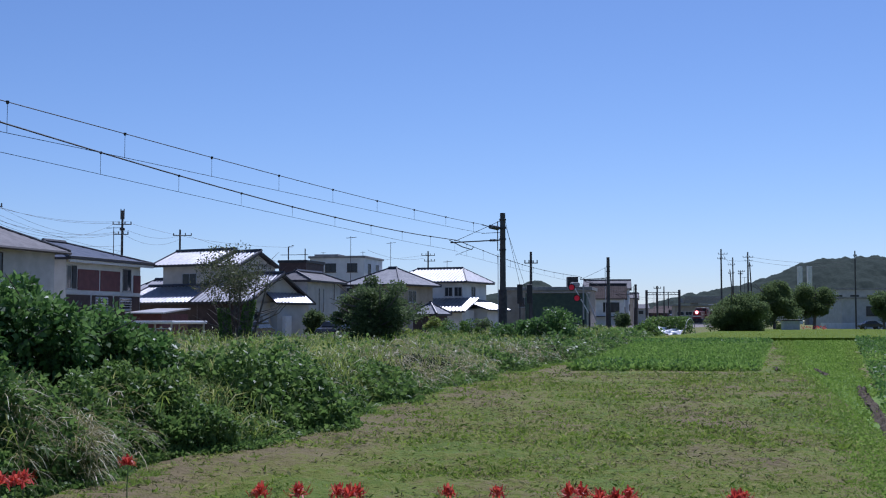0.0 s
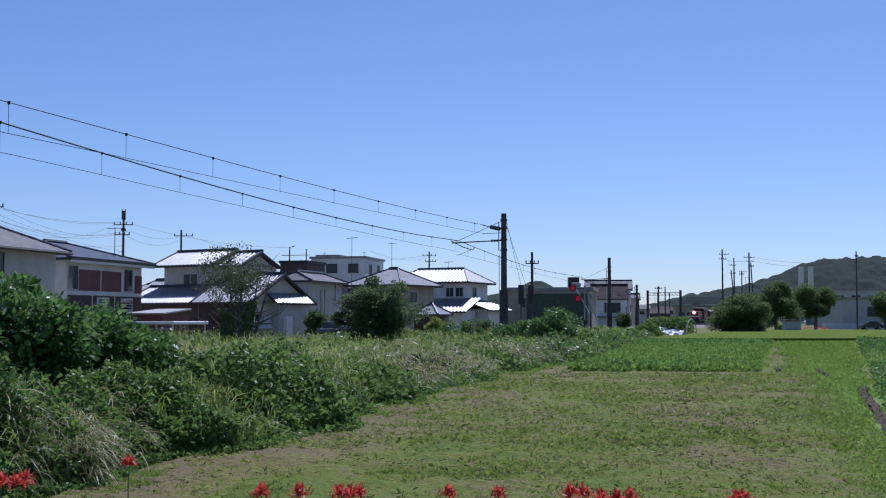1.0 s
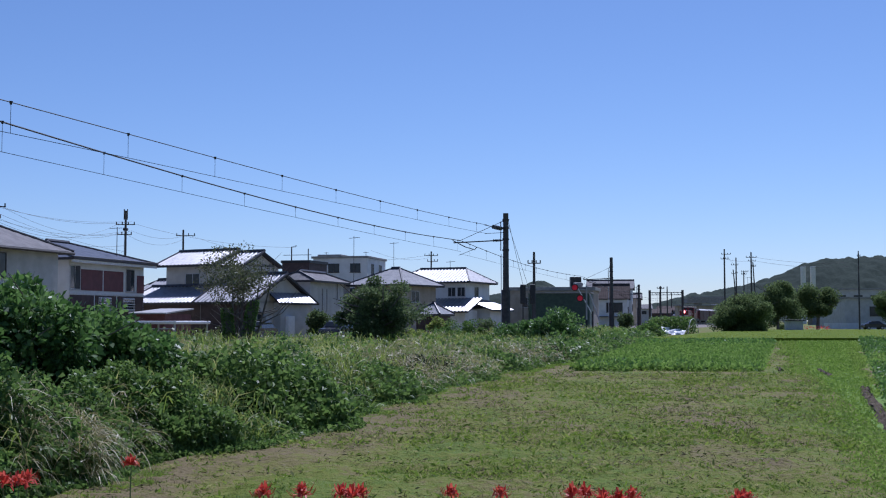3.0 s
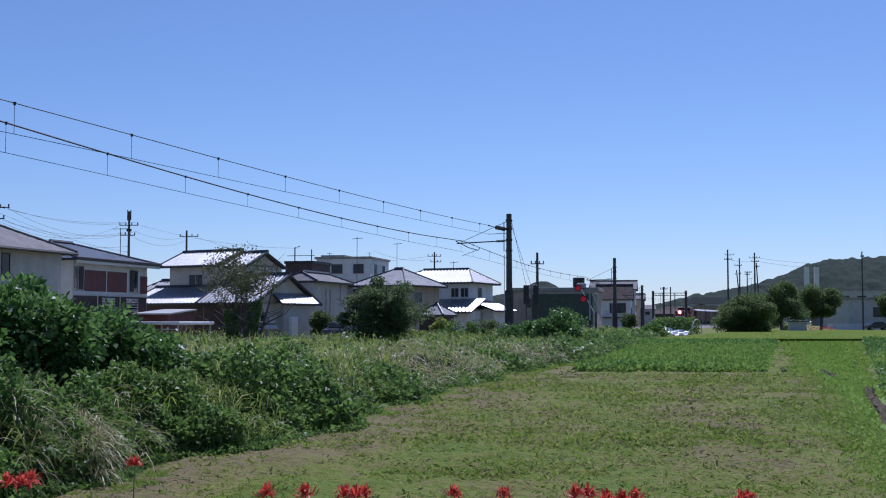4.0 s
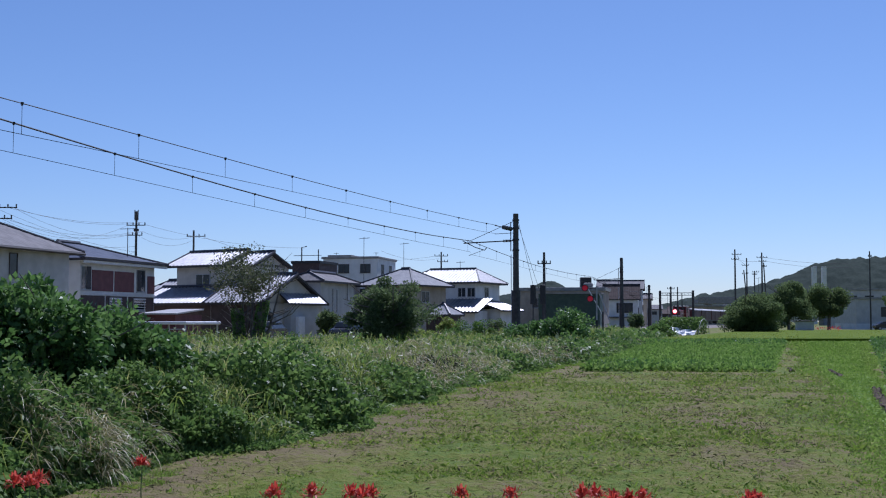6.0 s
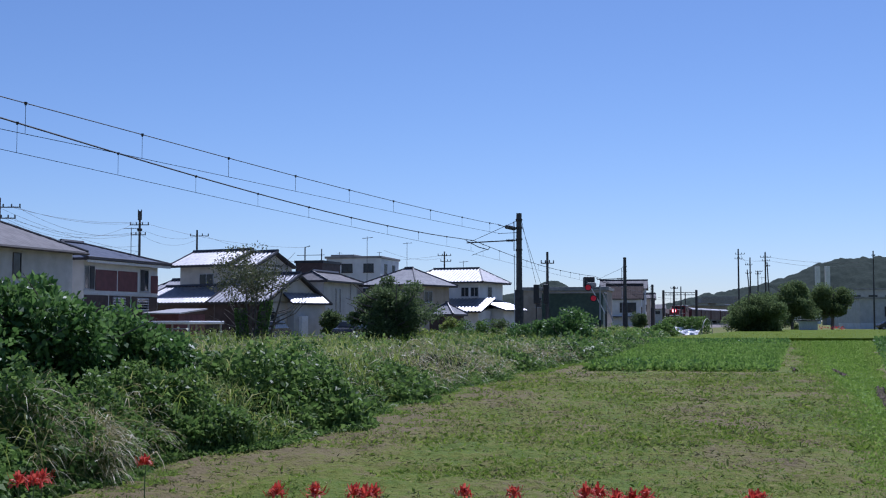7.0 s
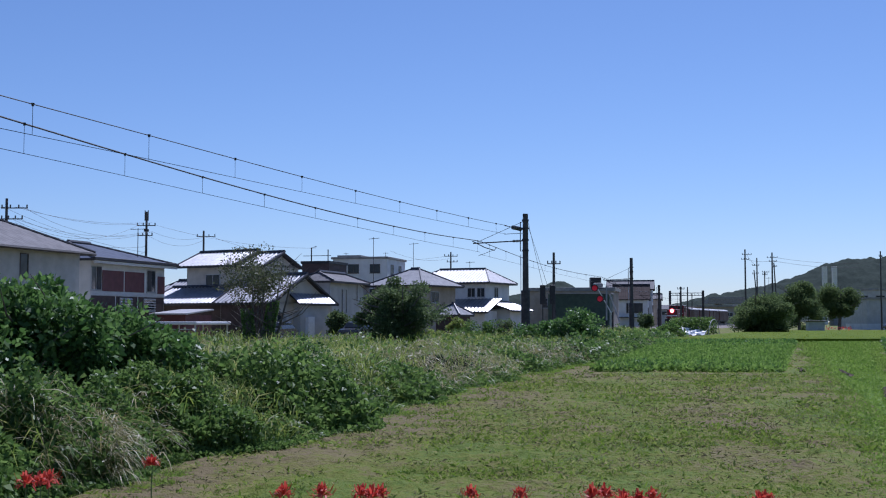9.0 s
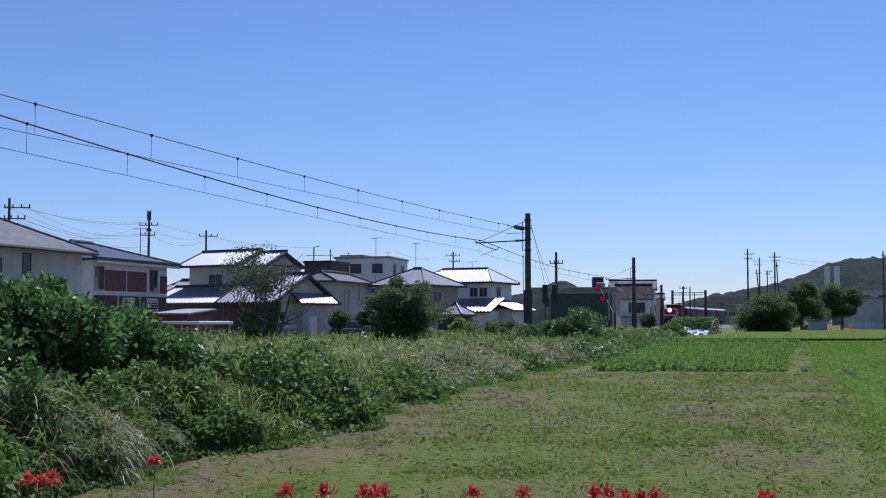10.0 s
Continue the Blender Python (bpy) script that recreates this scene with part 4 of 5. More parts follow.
def house_tiled():
    e = thing("house", "old beige house with gleaming stepped tile roofs", "house", pose(-15.55, 96.0, 0, 0, 0, -32))
    # lower storey with a gable that faces the track
    walls(e, -5.6, 0, .2, 7.8, 0, 3.1, M_BEIGE)
    roof(e, -5.6, 0, .2, 7.8, 3.0, 2.35, axis='x', over=.45, wall=M_BEIGE)
    # dark brown panel laid over the beige front wall
    part("cladding", boxes((-5.5, -.25, .12, .196, .2, 2.95)), M_BROWNP, e, "dark brown panel on the front wall")
    # low wing in front of the upper storey
    walls(e, -14, -5.6, .9, 9, 0, 3.0, M_BROWNP)
    roof(e, -14, -5.2, .3, 6.7, 3.0, 1.45, axis='x', over=.45, wall=M_BROWNP)
    # upper storey
    walls(e, -12.9, -4.2, 3.6, 8.4, 3.0, 6.35, M_BEIGE)
    roof(e, -12.9, -7.3, 3.6, 8.4, 6.3, 1.33, axis='x', over=.75, wall=M_BEIGE)
    roof(e, -6.9, -4.2, 3.9, 8.0, 6.2, 1.2, axis='x', over=.5, wall=M_BEIGE)
    window(e, 'f', -10.6, 4.4, 1.7, 1.2, 3.6)
    # wing at the back with its own ridge
    walls(e, -18.4, -14.2, 5.0, 9.0, 0, 4.0, M_BROWNP)
    roof(e, -18.4, -14.6, 5.0, 9.0, 3.95, 1.25, hip=1.6, axis='x', over=.45)
    # lean-to on the track side
    walls(e, 0, .75, 2.8, 6.4, 0, 3.0, M_GREYW)
    bm = bmesh.new()
    slab(bm, [(1.15, 2.2, 2.95), (1.15, 7.0, 2.95), (.1, 7.0, 3.75), (.1, 2.2, 3.75)], .14)
    part("roof_deck", bm, M_FASCIA, e)
    bm = bmesh.new()
    tile_slope(bm, Vector((1.15, 2.2, 2.97)), (0, 1, 0), (-1.05, 0, .8), 4.8, 1.32, 0, 0, .42, .06)
    part("roof_tiles", bm, M_TILE, e)
    part("meter_box", boxes((.0, .35, 1.5, 2.2, 1.0, 1.9), bevel=.02), M_FRAME, e)
    part("water_heater", boxes((.75, 1.1, 3.4, 4.2, .2, 1.9), bevel=.03), M_WHITEP, e)
    window(e, 'r', .7, 1.2, .7, 1.1, 0, bars=0)
    part("downpipe", tubes(([(.1, .1, 0), (.1, .1, 3.0)], .05)), M_FASCIA, e)
    # dark annex behind
    b = thing("annex", "dark brown timber-clad annex behind the tiled house", "building", pose(-12.75, 112, 0, 0, 0, -16))
    walls(b, -2.7, 0, 0, 4.5, 0, 6.9, M_BROWNP)
    part("roof", boxes((-2.8, .1, -.1, 4.6, 6.9, 7.15)), M_BLACK, b)
    part("vent_pipe", tubes(([(-2.4, 1.5, 7.1), (-2.4, 1.5, 8.5), (-1.9, 1.5, 8.6)], .06)), M_STEEL, b)
    part("vent_pipe", tubes(([(-.7, 1.5, 7.1), (-.7, 1.5, 8.3)], .05)), M_STEEL, b)
    part("rail", tubes(([(-3.0, 1.0, 7.7), (-.2, 1.0, 7.7)], .03)), M_STEEL, b)


def carports():
    # sheds and carport before the tiled house
    s = thing("shed", "small maroon shed with a white sheet roof", "shed", pose(-20.4, 87.5, 0, 0, 0, -16))
    walls(s, -2.4, 0, 0, 4, 0, 2.0, M_MAROON)
    bm = bmesh.new()
    slab(bm, [(-2.7, -.5, 2.1), (.4, -.5, 2.1), (.1, 4.2, 2.45), (-2.7, 4.2, 2.45)], .1)
    part("roof", bm, M_WROOF, s)
    c = thing("carport", "open carport with a flat white roof on posts", "carport", pose(-17.9, 80, 0, 0, 0, -16))
    part("roof", boxes((-4.2, 0, 0, 5, 1.28, 1.50), bevel=.06), M_WHITEP, c)
    for x in (-4.0, -2.1, -.2):
        for y in (.2, 4.8):
            part("post", boxes((x - .05, x + .05, y - .05, y + .05, 0, 1.28)), M_FRAME, c)
    for z in (.3, .65, .95):
        part("rail", boxes((-4.0, -.2, .17, .23, z, z + .06)), M_FRAME, c)


def house_slit():
    e = thing("house", "pale house with two narrow slit windows", "house", pose(-11.7, 104, 0, 0, 0, -16))
    walls(e, -3.0, 0, 0, 8, 0, 5.0, M_GREYW)
    roof(e, -3.0, 0, 0, 8, 5.0, .8, hip=1.5, axis='y', over=.5, mat=M_TILEG, pitch=.4, amp=.015)
    for a in (2.6, 3.6):
        window(e, 'r', a, 2.2, .3, 2.2, 0, bars=0, sill=False)
    window(e, 'r', 6.2, 3.4, .3, 1.6, 0, bars=0, sill=False)


def block_white():
    e = thing("apartment_block", "white flat-roofed three-storey block", "building", pose(-8.9, 136, 0, 0, 0, -12))
    walls(e, -6.4, 0, 0, 8, 0, 8.6, M_WHITEW)
    part("roof", boxes((-6.6, .15, -.15, 8.2, 8.6, 8.85), bevel=.03), M_CONC, e)
    part("stair_head", boxes((-6.2, -3.4, 1, 5, 8.85, 9.1)), M_CONC, e)
    for a, w in ((-6.1, 1.2), (-4.6, 1.3), (-2.0, 1.2)):
        window(e, 'f', a, 7.0, w, 1.0, 0, M_STEEL)
    for a, w in ((-5.4, 1.7), (-2.4, 1.7)):
        window(e, 'f', a, 4.0, w, 1.2, 0, M_STEEL)
    window(e, 'r', 1.6, 6.8, 1.1, 1.2, 0, M_STEEL)
    window(e, 'r', 5.0, 6.8, 1.1, 1.2, 0, M_STEEL)
    for x in (-1.0, -5.8):
        part("aerial", tubes(([(x, 3, 8.8), (x, 3, 9.5)], .03), ([(x - .3, 3, 9.4), (x + .3, 3, 9.4)], .02)), M_STEEL, e)
    b = thing("house", "low pale house with grey roof behind the bush", "house", pose(-12.2, 122, 0, 0, 0, -16))
    walls(b, -4, 0, 0, 7, 0, 5.4, M_GREYW)
    roof(b, -4, 0, 0, 7, 5.4, .8, hip=2.0, axis='y', over=.5, mat=M_TILEG, pitch=.4, amp=.015)


def house_grey_roof():
    e = thing("house", "tan house with broad grey hipped roof", "house", pose(-4.6, 122, 0, 0, 0, -30))
    walls(e, -5.6, 0, 0, 7, 0, 5.3, M_TAN)
    roof(e, -5.6, 0, 0, 7, 5.2, 1.75, hip=3.0, axis='x', over=.7, mat=M_TILEL, pitch=.3, amp=.03)
    window(e, 'r', 2.0, 3.4, 1.6, 1.2, 0)
    window(e, 'f', -2.4, 3.4, 1.2, 1.2, 0)
    s = thing("shed", "small brown shed with grey tiled roof", "shed", pose(-.7, 108, 0, 0, 0, -25))
    walls(s, -2.2, 0, 0, 2.6, 0, 2.1, M_BROWNP)
    roof(s, -2.2, 0, 0, 2.6, 2.1, .95, hip=1.3, axis='x', over=.3, mat=M_TILEL, pitch=.3, amp=.03)


def house_white_tiled():
    e = thing("house", "white two-storey house with gleaming tiled roofs", "house", pose(2.3, 139, 0, 0, 0, -24))
    walls(e, -9.0, 0, 0, 7.2, 0, 6.1, M_WHITEW)
    roof(e, -9.0, 0, 0, 7.2, 6.0, 1.65, hip=2.3, axis='x', over=.8, mat=M_TILEM)
    walls(e, -6.5, 1.4, -3.6, 0, 0, 2.7, M_WHITEW)
    bm = bmesh.new()
    slab(bm, [(-8.0, -4.2, 2.55), (2.0, -4.2, 2.55), (2.0, .1, 4.1), (-8.0, .1, 4.1)], .15)
    part("roof_deck", bm, M_FASCIA, e)
    bm = bmesh.new()
    tile_slope(bm, Vector((-8.0, -4.2, 2.57)), (1, 0, 0), (0, 4.3, 1.55), 10, 4.55, 0, 0, .42, .085)
    part("roof_tiles", bm, M_TILE, e)
    for a in (-2.3, -1.1):
        window(e, 'f', a, 4.3, 1.0, 1.1, 0)
    window(e, 'f', -6.6, 4.3, 2.0, 1.3, 0, M_STEEL)
    window(e, 'r', 2.5, 4.3, 1.2, 1.2, 0)
    window(e, 'f', -3.2, 1.0, 1.8, 1.4, -3.6)
    # lower wing with its own tiled roof
    walls(e, 0, 2.8, .5, 6, 0, 2.9, M_WHITEW)
    bm = bmesh.new()
    slab(bm, [(3.4, -.2, 2.75), (3.4, 6.6, 2.75), (.05, 6.6, 3.9), (.05, -.2, 3.9)], .15)
    part("roof_deck", bm, M_FASCIA, e)
    bm = bmesh.new()
    tile_slope(bm, Vector((3.4, -.2, 2.77)), (0, 1, 0), (-3.35, 0, 1.15), 6.8, 3.5, 0, 0, .42, .08)
    part("roof_tiles", bm, M_TILE, e)


def sheds_by_crossing():
    e = thing("warehouse", "beige low building with dark green sheet front", "building", pose(21.8, 178.5, 0, 0, 0, -12))
    walls(e, -12.5, 0, 0, 9, 0, 6.0, M_TAN)
    part("roof", boxes((-12.8, .3, -.3, 9.3, 6.0, 6.55), bevel=.05), M_CONC, e)
    window(e, 'f', -10.7, 3.5, 1.8, 1.5, 0)
    window(e, 'f', -7.9, 3.5, 1.4, 1.5, 0)
    s = thing("shed", "dark green corrugated shed with pale roof edge", "shed", pose(20.2, 170, 0, 0, 0, -12))
    bm = bmesh.new()
    prof = []
    for i in range(62):
        x = -8.68 + i * .14
        prof += [(x, .04), (x + .03, -.03), (x + .08, -.03), (x + .11, .04)]
    prof += [(0, .04), (0, 5), (-8.68, 5)]
    f = bm.faces.new([bm.verts.new((x, y, 0)) for x, y in prof])
    up = bmesh.ops.extrude_face_region(bm, geom=[f])
    bmesh.ops.translate(bm, vec=(0, 0, 5.4), verts=[v for v in up["geom"] if isinstance(v, bmesh.types.BMVert)])
    bmesh.ops.recalc_face_normals(bm, faces=bm.faces[:])
    part("wall", bm, M_GREENSH, s, "dark green ribbed sheet metal")
    part("verge", tubes(([(.0, -.1, 5.4), (1.4, -.1, 1.5)], .12)), M_WROOF, s)
    part("roof", boxes((-8.8, .2, -.3, 5.2, 5.4, 5.57)), M_CONC, s)
    t = thing("roof_tank", "dark square water tank on a flat roof", "tank", pose(19.7, 182, 6.55))
    part("tank", boxes((-.9, .72, 0, 1.8, 0, 1.6), bevel=.08), M_BLACK, t)
    part("plinth", boxes((-.6, .9, -.9, -.02, 0, .75), bevel=.3), M_CONC, t)
    h = thing("house", "white house with brown roof beside the crossing", "house", pose(33.5, 223, 0, 0, 0, -10))
    walls(h, -6.2, 0, 0, 8, 0, 5.7, M_WHITEW)
    roof(h, -6.2, 0, 0, 6.5, 5.6, 2.7, axis='x', over=.4, mat=M_TILEBROWN, pitch=.4, amp=.02, wall=M_WHITEW)
    window(h, 'f', -3.9, 3.1, 3.0, 1.8, 0, M_STEEL)
    window(h, 'r', 1.0, 2.8, 1.4, 1.3, 0, M_STEEL)
    window(h, 'r', 4.0, 2.8, 1.4, 1.3, 0, M_STEEL)
    part("awning", boxes((-5.9, -.5, -1.2, 0, 2.2, 2.36)), M_STEEL, h)
    k = thing("house", "white tall house with pale grey roof", "house", pose(35.7, 232, 0, 0, 0, -10))
    walls(k, -8.5, 0, 0, 9, 0, 7.8, M_WHITEW)
    roof(k, -8.5, 0, 0, 9, 7.7, 1.7, axis='x', over=.4, mat=M_TILEG, pitch=.4, amp=.02, wall=M_WHITEW)
    window(k, 'r', 2.0, 3.4, 1.6, 1.3, 0, M_STEEL)
    window(k, 'r', 5.2, 3.4, 1.6, 1.3, 0, M_STEEL)
    window(k, 'r', 2.0, 1.0, 3.0, 1.4, 0, M_STEEL)
    for i, (x, y, w, d, z, r) in enumerate(((39.3, 245, 4.5, 6, 6.1, 1.0), (41.6, 258, 4.8, 7, 6.2, 1.1), (44.0, 285, 4.6, 7, 5.6, 1.0))):
        q = thing("house", "small tan town house with grey roof", "house", pose(x, y, 0, 0, 0, -10), "town houses along the track")
        walls(q, -w, 0, 0, d, 0, z, M_TAN if i != 1 else M_BROWNP)
        roof(q, -w, 0, 0, d, z, r, axis='x', over=.3, mat=M_TILEG, pitch=.5, amp=.015, wall=M_TAN)
        window(q, 'f', -w + .6, z - 2, 1.4, 1.2, 0, M_STEEL)
        window(q, 'r', 1.5, z - 2, 1.6, 1.2, 0, M_STEEL)


def town():
    """Low buildings and sheds round the station, far off."""
    r = random.Random(8)
    for i in range(16):
        y = r.uniform(420, 560)
        x = y * r.uniform(.165, .255)
        w, d, z = r.uniform(6, 11), r.uniform(7, 11), r.uniform(3.2, 6.2)
        q = thing("town_house", "distant low house with pale roof", "house", pose(x, y, 0, 0, 0, r.uniform(-20, 10)), "distant town houses")
        walls(q, -w, 0, 0, d, 0, z, r.choice((M_TAN, M_GREYW, M_CONC, M_BROWNP)))
        roof(q, -w, 0, 0, d, z, r.uniform(1, 2), axis='x', over=.4, mat=r.choice((M_TILEG, M_TILEBLUE, M_TILEBROWN)), pitch=1.0, amp=.02, wall=M_GREYW, ridge=False)
        for k in range(2):
            window(q, 'f', -w + 1 + k * 2.6, z - 2, 1.7, 1.2, 0, M_STEEL, sill=False)
    v = thing("station_building", "long low grey station building with a window band", "building", pose(96, 395, 0, 0, 0, -4))
    walls(v, -20, 0, 0, 8, 0, 6.3, M_TAN)
    part("roof", boxes((-20.5, .5, -.8, 8.5, 6.3, 6.8)), M_CONC, v)
    for k in range(7):
        window(v, 'f', -19.2 + k * 2.7, 3.2, 2.2, 1.3, 0, M_WHITEP, sill=False)
    d = thing("road_viaduct", "grey concrete elevated road on piers", "viaduct", pose(0, 0, 0))
    part("deck", boxes((88, 175, 440, 450, 8.0, 9.6)), M_CONC, d)
    part("parapet", boxes((88, 175, 439.6, 439.9, 9.6, 10.4)), M_CONC, d)
    for x in range(92, 176, 14):
        part("pier", boxes((x, x + 1.5, 442, 448, 0, 8.0)), M_CONC, d)
    for x in (183.5, 188.5):
        part_root = thing("tower", "pale concrete tower column before the hill", "tower", pose(x, 620, 0), "twin tower columns")
        part("shaft", boxes((-1.1, 1.1, -1.1, 1.1, 0, 29.5), bevel=.1), M_WHITEW, part_root)
    f = thing("warehouse", "grey sheet metal warehouse with pale base", "building", pose(92, 225, 0, 0, 0, -2))
    walls(f, -17.5, 0, 0, 14, 1.1, 5.6, M_GREYW)
    walls(f, -17.6, .1, -.1, 14.1, 0, 1.1, M_WHITEW, "base_wall")
    part("roof", boxes((-17.8, .3, -.3, 14.3, 5.6, 6.0)), M_CONC, f)
    window(f, 'f', -13, 2.4, 3.0, 1.8, 0, M_STEEL, 3)
    part("door", boxes((-7, -4, -.06, 0, 1.1, 4.2)), M_CONC, f)
    g = thing("warehouse", "pale flat-roofed factory building below the hill", "building", pose(104, 262, 0, 0, 0, -2))
    walls(g, -20, 0, 0, 12, 0, 8.2, M_GREYW)
    part("roof", boxes((-20.3, .3, -.3, 12.3, 8.2, 8.6)), M_CONC, g)
    for k in range(5):
        window(g, 'f', -19 + k * 3.6, 5.8, 1.9, 1.3, 0, M_STEEL, sill=False)
    s = thing("shed", "small grey field shed with a dark flat roof", "shed", pose(49.6, 168, 0, 0, 0, -8))
    walls(s, -2.2, 0, 0, 2.4, 0, 1.5, M_GREYW)
    part("roof", boxes((-2.5, .25, -.3, 2.7, 1.5, 1.66), bevel=.03), M_FASCIA, s)
    part("door", boxes((-1.7, -.9, -.05, 0, .05, 1.35)), M_FRAME, s)


house_grey_hip()
house_maroon()
house_tiled()
carports()
house_slit()
block_white()
house_grey_roof()
house_white_tiled()
sheds_by_crossing()
town()

# ---- railway line: masts, wires, signals ----


def catenary(a, b, sag):
    """A hanging wire from a to b."""
    a, b = Vector(a), Vector(b)
    pts = [a.lerp(b, t) - Vector((0, 0, sag * 4 * t * (1 - t))) for t in np.linspace(0, 1, 15)]
    return pts


def mast(y, h=8.1, side=3.85, arm=3.35, wire_z=5.9):
    """A concrete catenary mast beside the track with its bracket arm."""
    x, yy, ang = on_track(at_y(y), side)
    e = thing("catenary_mast", "dark round catenary mast with a bracket arm", "mast", pose(x, yy, 0, 0, 0, ang), "masts along the track")
    part("pole", tubes(([(0, 0, 0), (0, 0, h)], [.21, .165]), sides=14), M_POLE, e)
    part("sleeve", tubes(([(0, 0, 0), (0, 0, 3.4)], .27), sides=14), M_STEEL, e)
    z = wire_z + RAIL_Z
    part("arm", tubes(([(0, .1, z - .25), (0, arm, z - .35)], .04)), M_STEEL, e)
    part("brace", tubes(([(0, .1, z + .95), (0, arm * .9, z - .25)], .016)), M_STEEL, e)
    part("steady_arm", tubes(([(0, arm * 1.02, z - .2), (.1, arm * .78, z - .62), (.1, arm * .6, z - .8), (.1, arm * .56, z - .62)], .03)), M_STEEL, e)
    part("registration_arm", tubes(([(.1, arm * .62, z - .78), (.2, arm * .8, z - .98), (.2, arm * .92, z - 1.12)], .014)), M_STEEL, e)
    for k in range(6):
        part("insulator", tubes(([(0, .3 + k * .09, z - .26), (0, .34 + k * .09, z - .26)], .085), sides=10), M_INSUL, e)
    part("clamp", tubes(([(0, .0, z - .9), (0, .32, z - .9), (0, .32, z + .9), (0, 0, z + .9)], .03)), M_STEEL, e)
    for k in (-.85, -.2, .5, 1.0):
        part("pole_band", tubes(([(0, 0, z + k - .05), (0, 0, z + k + .05)], .215), sides=14), M_STEEL, e)
    # thin pale bar upright along the pole's track side
    part("pale_bar", tubes(([(.0, .3, .4), (.0, .3, z - 1.1)], .022)), M_WHITEP, e, "thin pale upright bar beside the mast")
    return x, yy


MX, MY = mast(75)
mast(130, 8.3, 3.2, 3.0, 5.5)
mast(180, 6.9, 3.0, 2.9, 4.9)


def overhead():
    e = thing("overhead_line", "overhead contact line with droppers above the track", "wires", pose(0, 0, 0))

    def line(s0, s1, side, top, low, first, step, thick):
        """Messenger and contact wire; side, top and low give offset and heights along the line."""
        rows = [(*on_track(q, side(q))[:2], top(q), low(q)) for q in np.linspace(s0, s1, 41)]
        part("messenger_wire", tubes(([(x, y, a) for x, y, a, b in rows], thick)), M_WIRE, e)
        part("contact_wire", tubes(([(x, y, b) for x, y, a, b in rows], .009)), M_WIRE, e)
        for q in np.arange(first, s1 - .5, step):
            x, y, _ = on_track(q, side(q))
            part("dropper", tubes(([(x, y, top(q)), (x, y, low(q))], .007)), M_WIRE, e)
            part("dropper_clip", tubes(([(x, y, top(q) - .055), (x, y, top(q) + .03)], [.03, .05]), sides=8), M_WIRE, e)

    def curve(a, b, c):
        return lambda q: a * (q - 60) ** 2 + b * (q - 60) + c
    tm, tc, um, uc = curve(0.00077, -0.01586, 6.5814), curve(0.00014, -0.00768, 6.10864), curve(0.00036, 0.00259, 7.04723), curve(9e-05, 0.0093, 6.51027)
    line(at_y(24), at_y(78.3), lambda q: 0, tm, tc, 35.8, 5.06, .025)
    line(at_y(22), at_y(73.5), lambda q: 2.2 + np.clip((q - 33.0) / 52.0, 0, 1), um, uc, 33.1, 5.22, .014)
    spans = [at_y(v) for v in (78.3, 130, 196, 262, 330)]
    ends = (tm(spans[0]), 6.3, 6.3, 6.3, 6.3)
    for i in range(4):
        a, b, za, zb = spans[i], spans[i + 1], ends[i], ends[i + 1]

        def hang(q, a=a, b=b, za=za, zb=zb):
            t = (q - a) / (b - a)
            return za + (zb - za) * t - 1.5 * t * (1 - t)
        line(a, b, lambda q: 0, hang, lambda q: 5.85 - .3 * min(1, (q - spans[0]) / 50), a + 2.5, 5.06, .02)
    # dead-end of the second wire on the mast
    sp = at_y(73.5)
    x, y, _ = on_track(sp, 3.0)
    part("end_strap", tubes(([(x, y, um(sp)), (MX - .1, MY - .1, 7.1)], .025)), M_WIRE, e)
    for k in range(5):
        p = Vector((x, y, um(sp))).lerp(Vector((MX, MY, 7.1)), .42 + k * .08)
        part("end_insulator", tubes(([p + Vector((-.03, -.05, 0)), p + Vector((.03, .05, 0))], .13), sides=10), M_INSUL, e)
    part("end_strap", tubes(([(x, y, uc(sp)), (MX - .15, MY - .2, 6.9)], .018)), M_WIRE, e)
    for k in (.0, .35):
        part("stay_wire", tubes(([(MX + .1, MY, 7.9 - k), (MX + 2.6 + k * 2, MY + 11, .2)], .012)), M_WIRE, e)


overhead()


def portal():
    s = at_y(255)
    x, y, ang = on_track(s, 0)
    e = thing("portal_gantry", "dark steel portal gantry over the station tracks", "gantry", pose(x, y, 0, 0, 0, ang))
    for a in (-3.6, 3.3):
        part("column", tubes(([(0, a, 0), (0, a, 8.0)], .26), sides=10), M_STEEL, e)
    for a in (-1.3, 1.2):
        part("hanger", tubes(([(0, a, 4.2), (0, a, 7.5)], .10), sides=8), M_STEEL, e)
    for z in (7.0, 7.5):
        part("beam", tubes(([(0, -3.6, z), (0, 3.3, z)], .07)), M_STEEL, e)
    for i in range(9):
        part("lattice", tubes(([(0, -3.6 + i * .77, 7.0), (0, -3.2 + i * .77, 7.5)], .035)), M_STEEL, e)


portal()


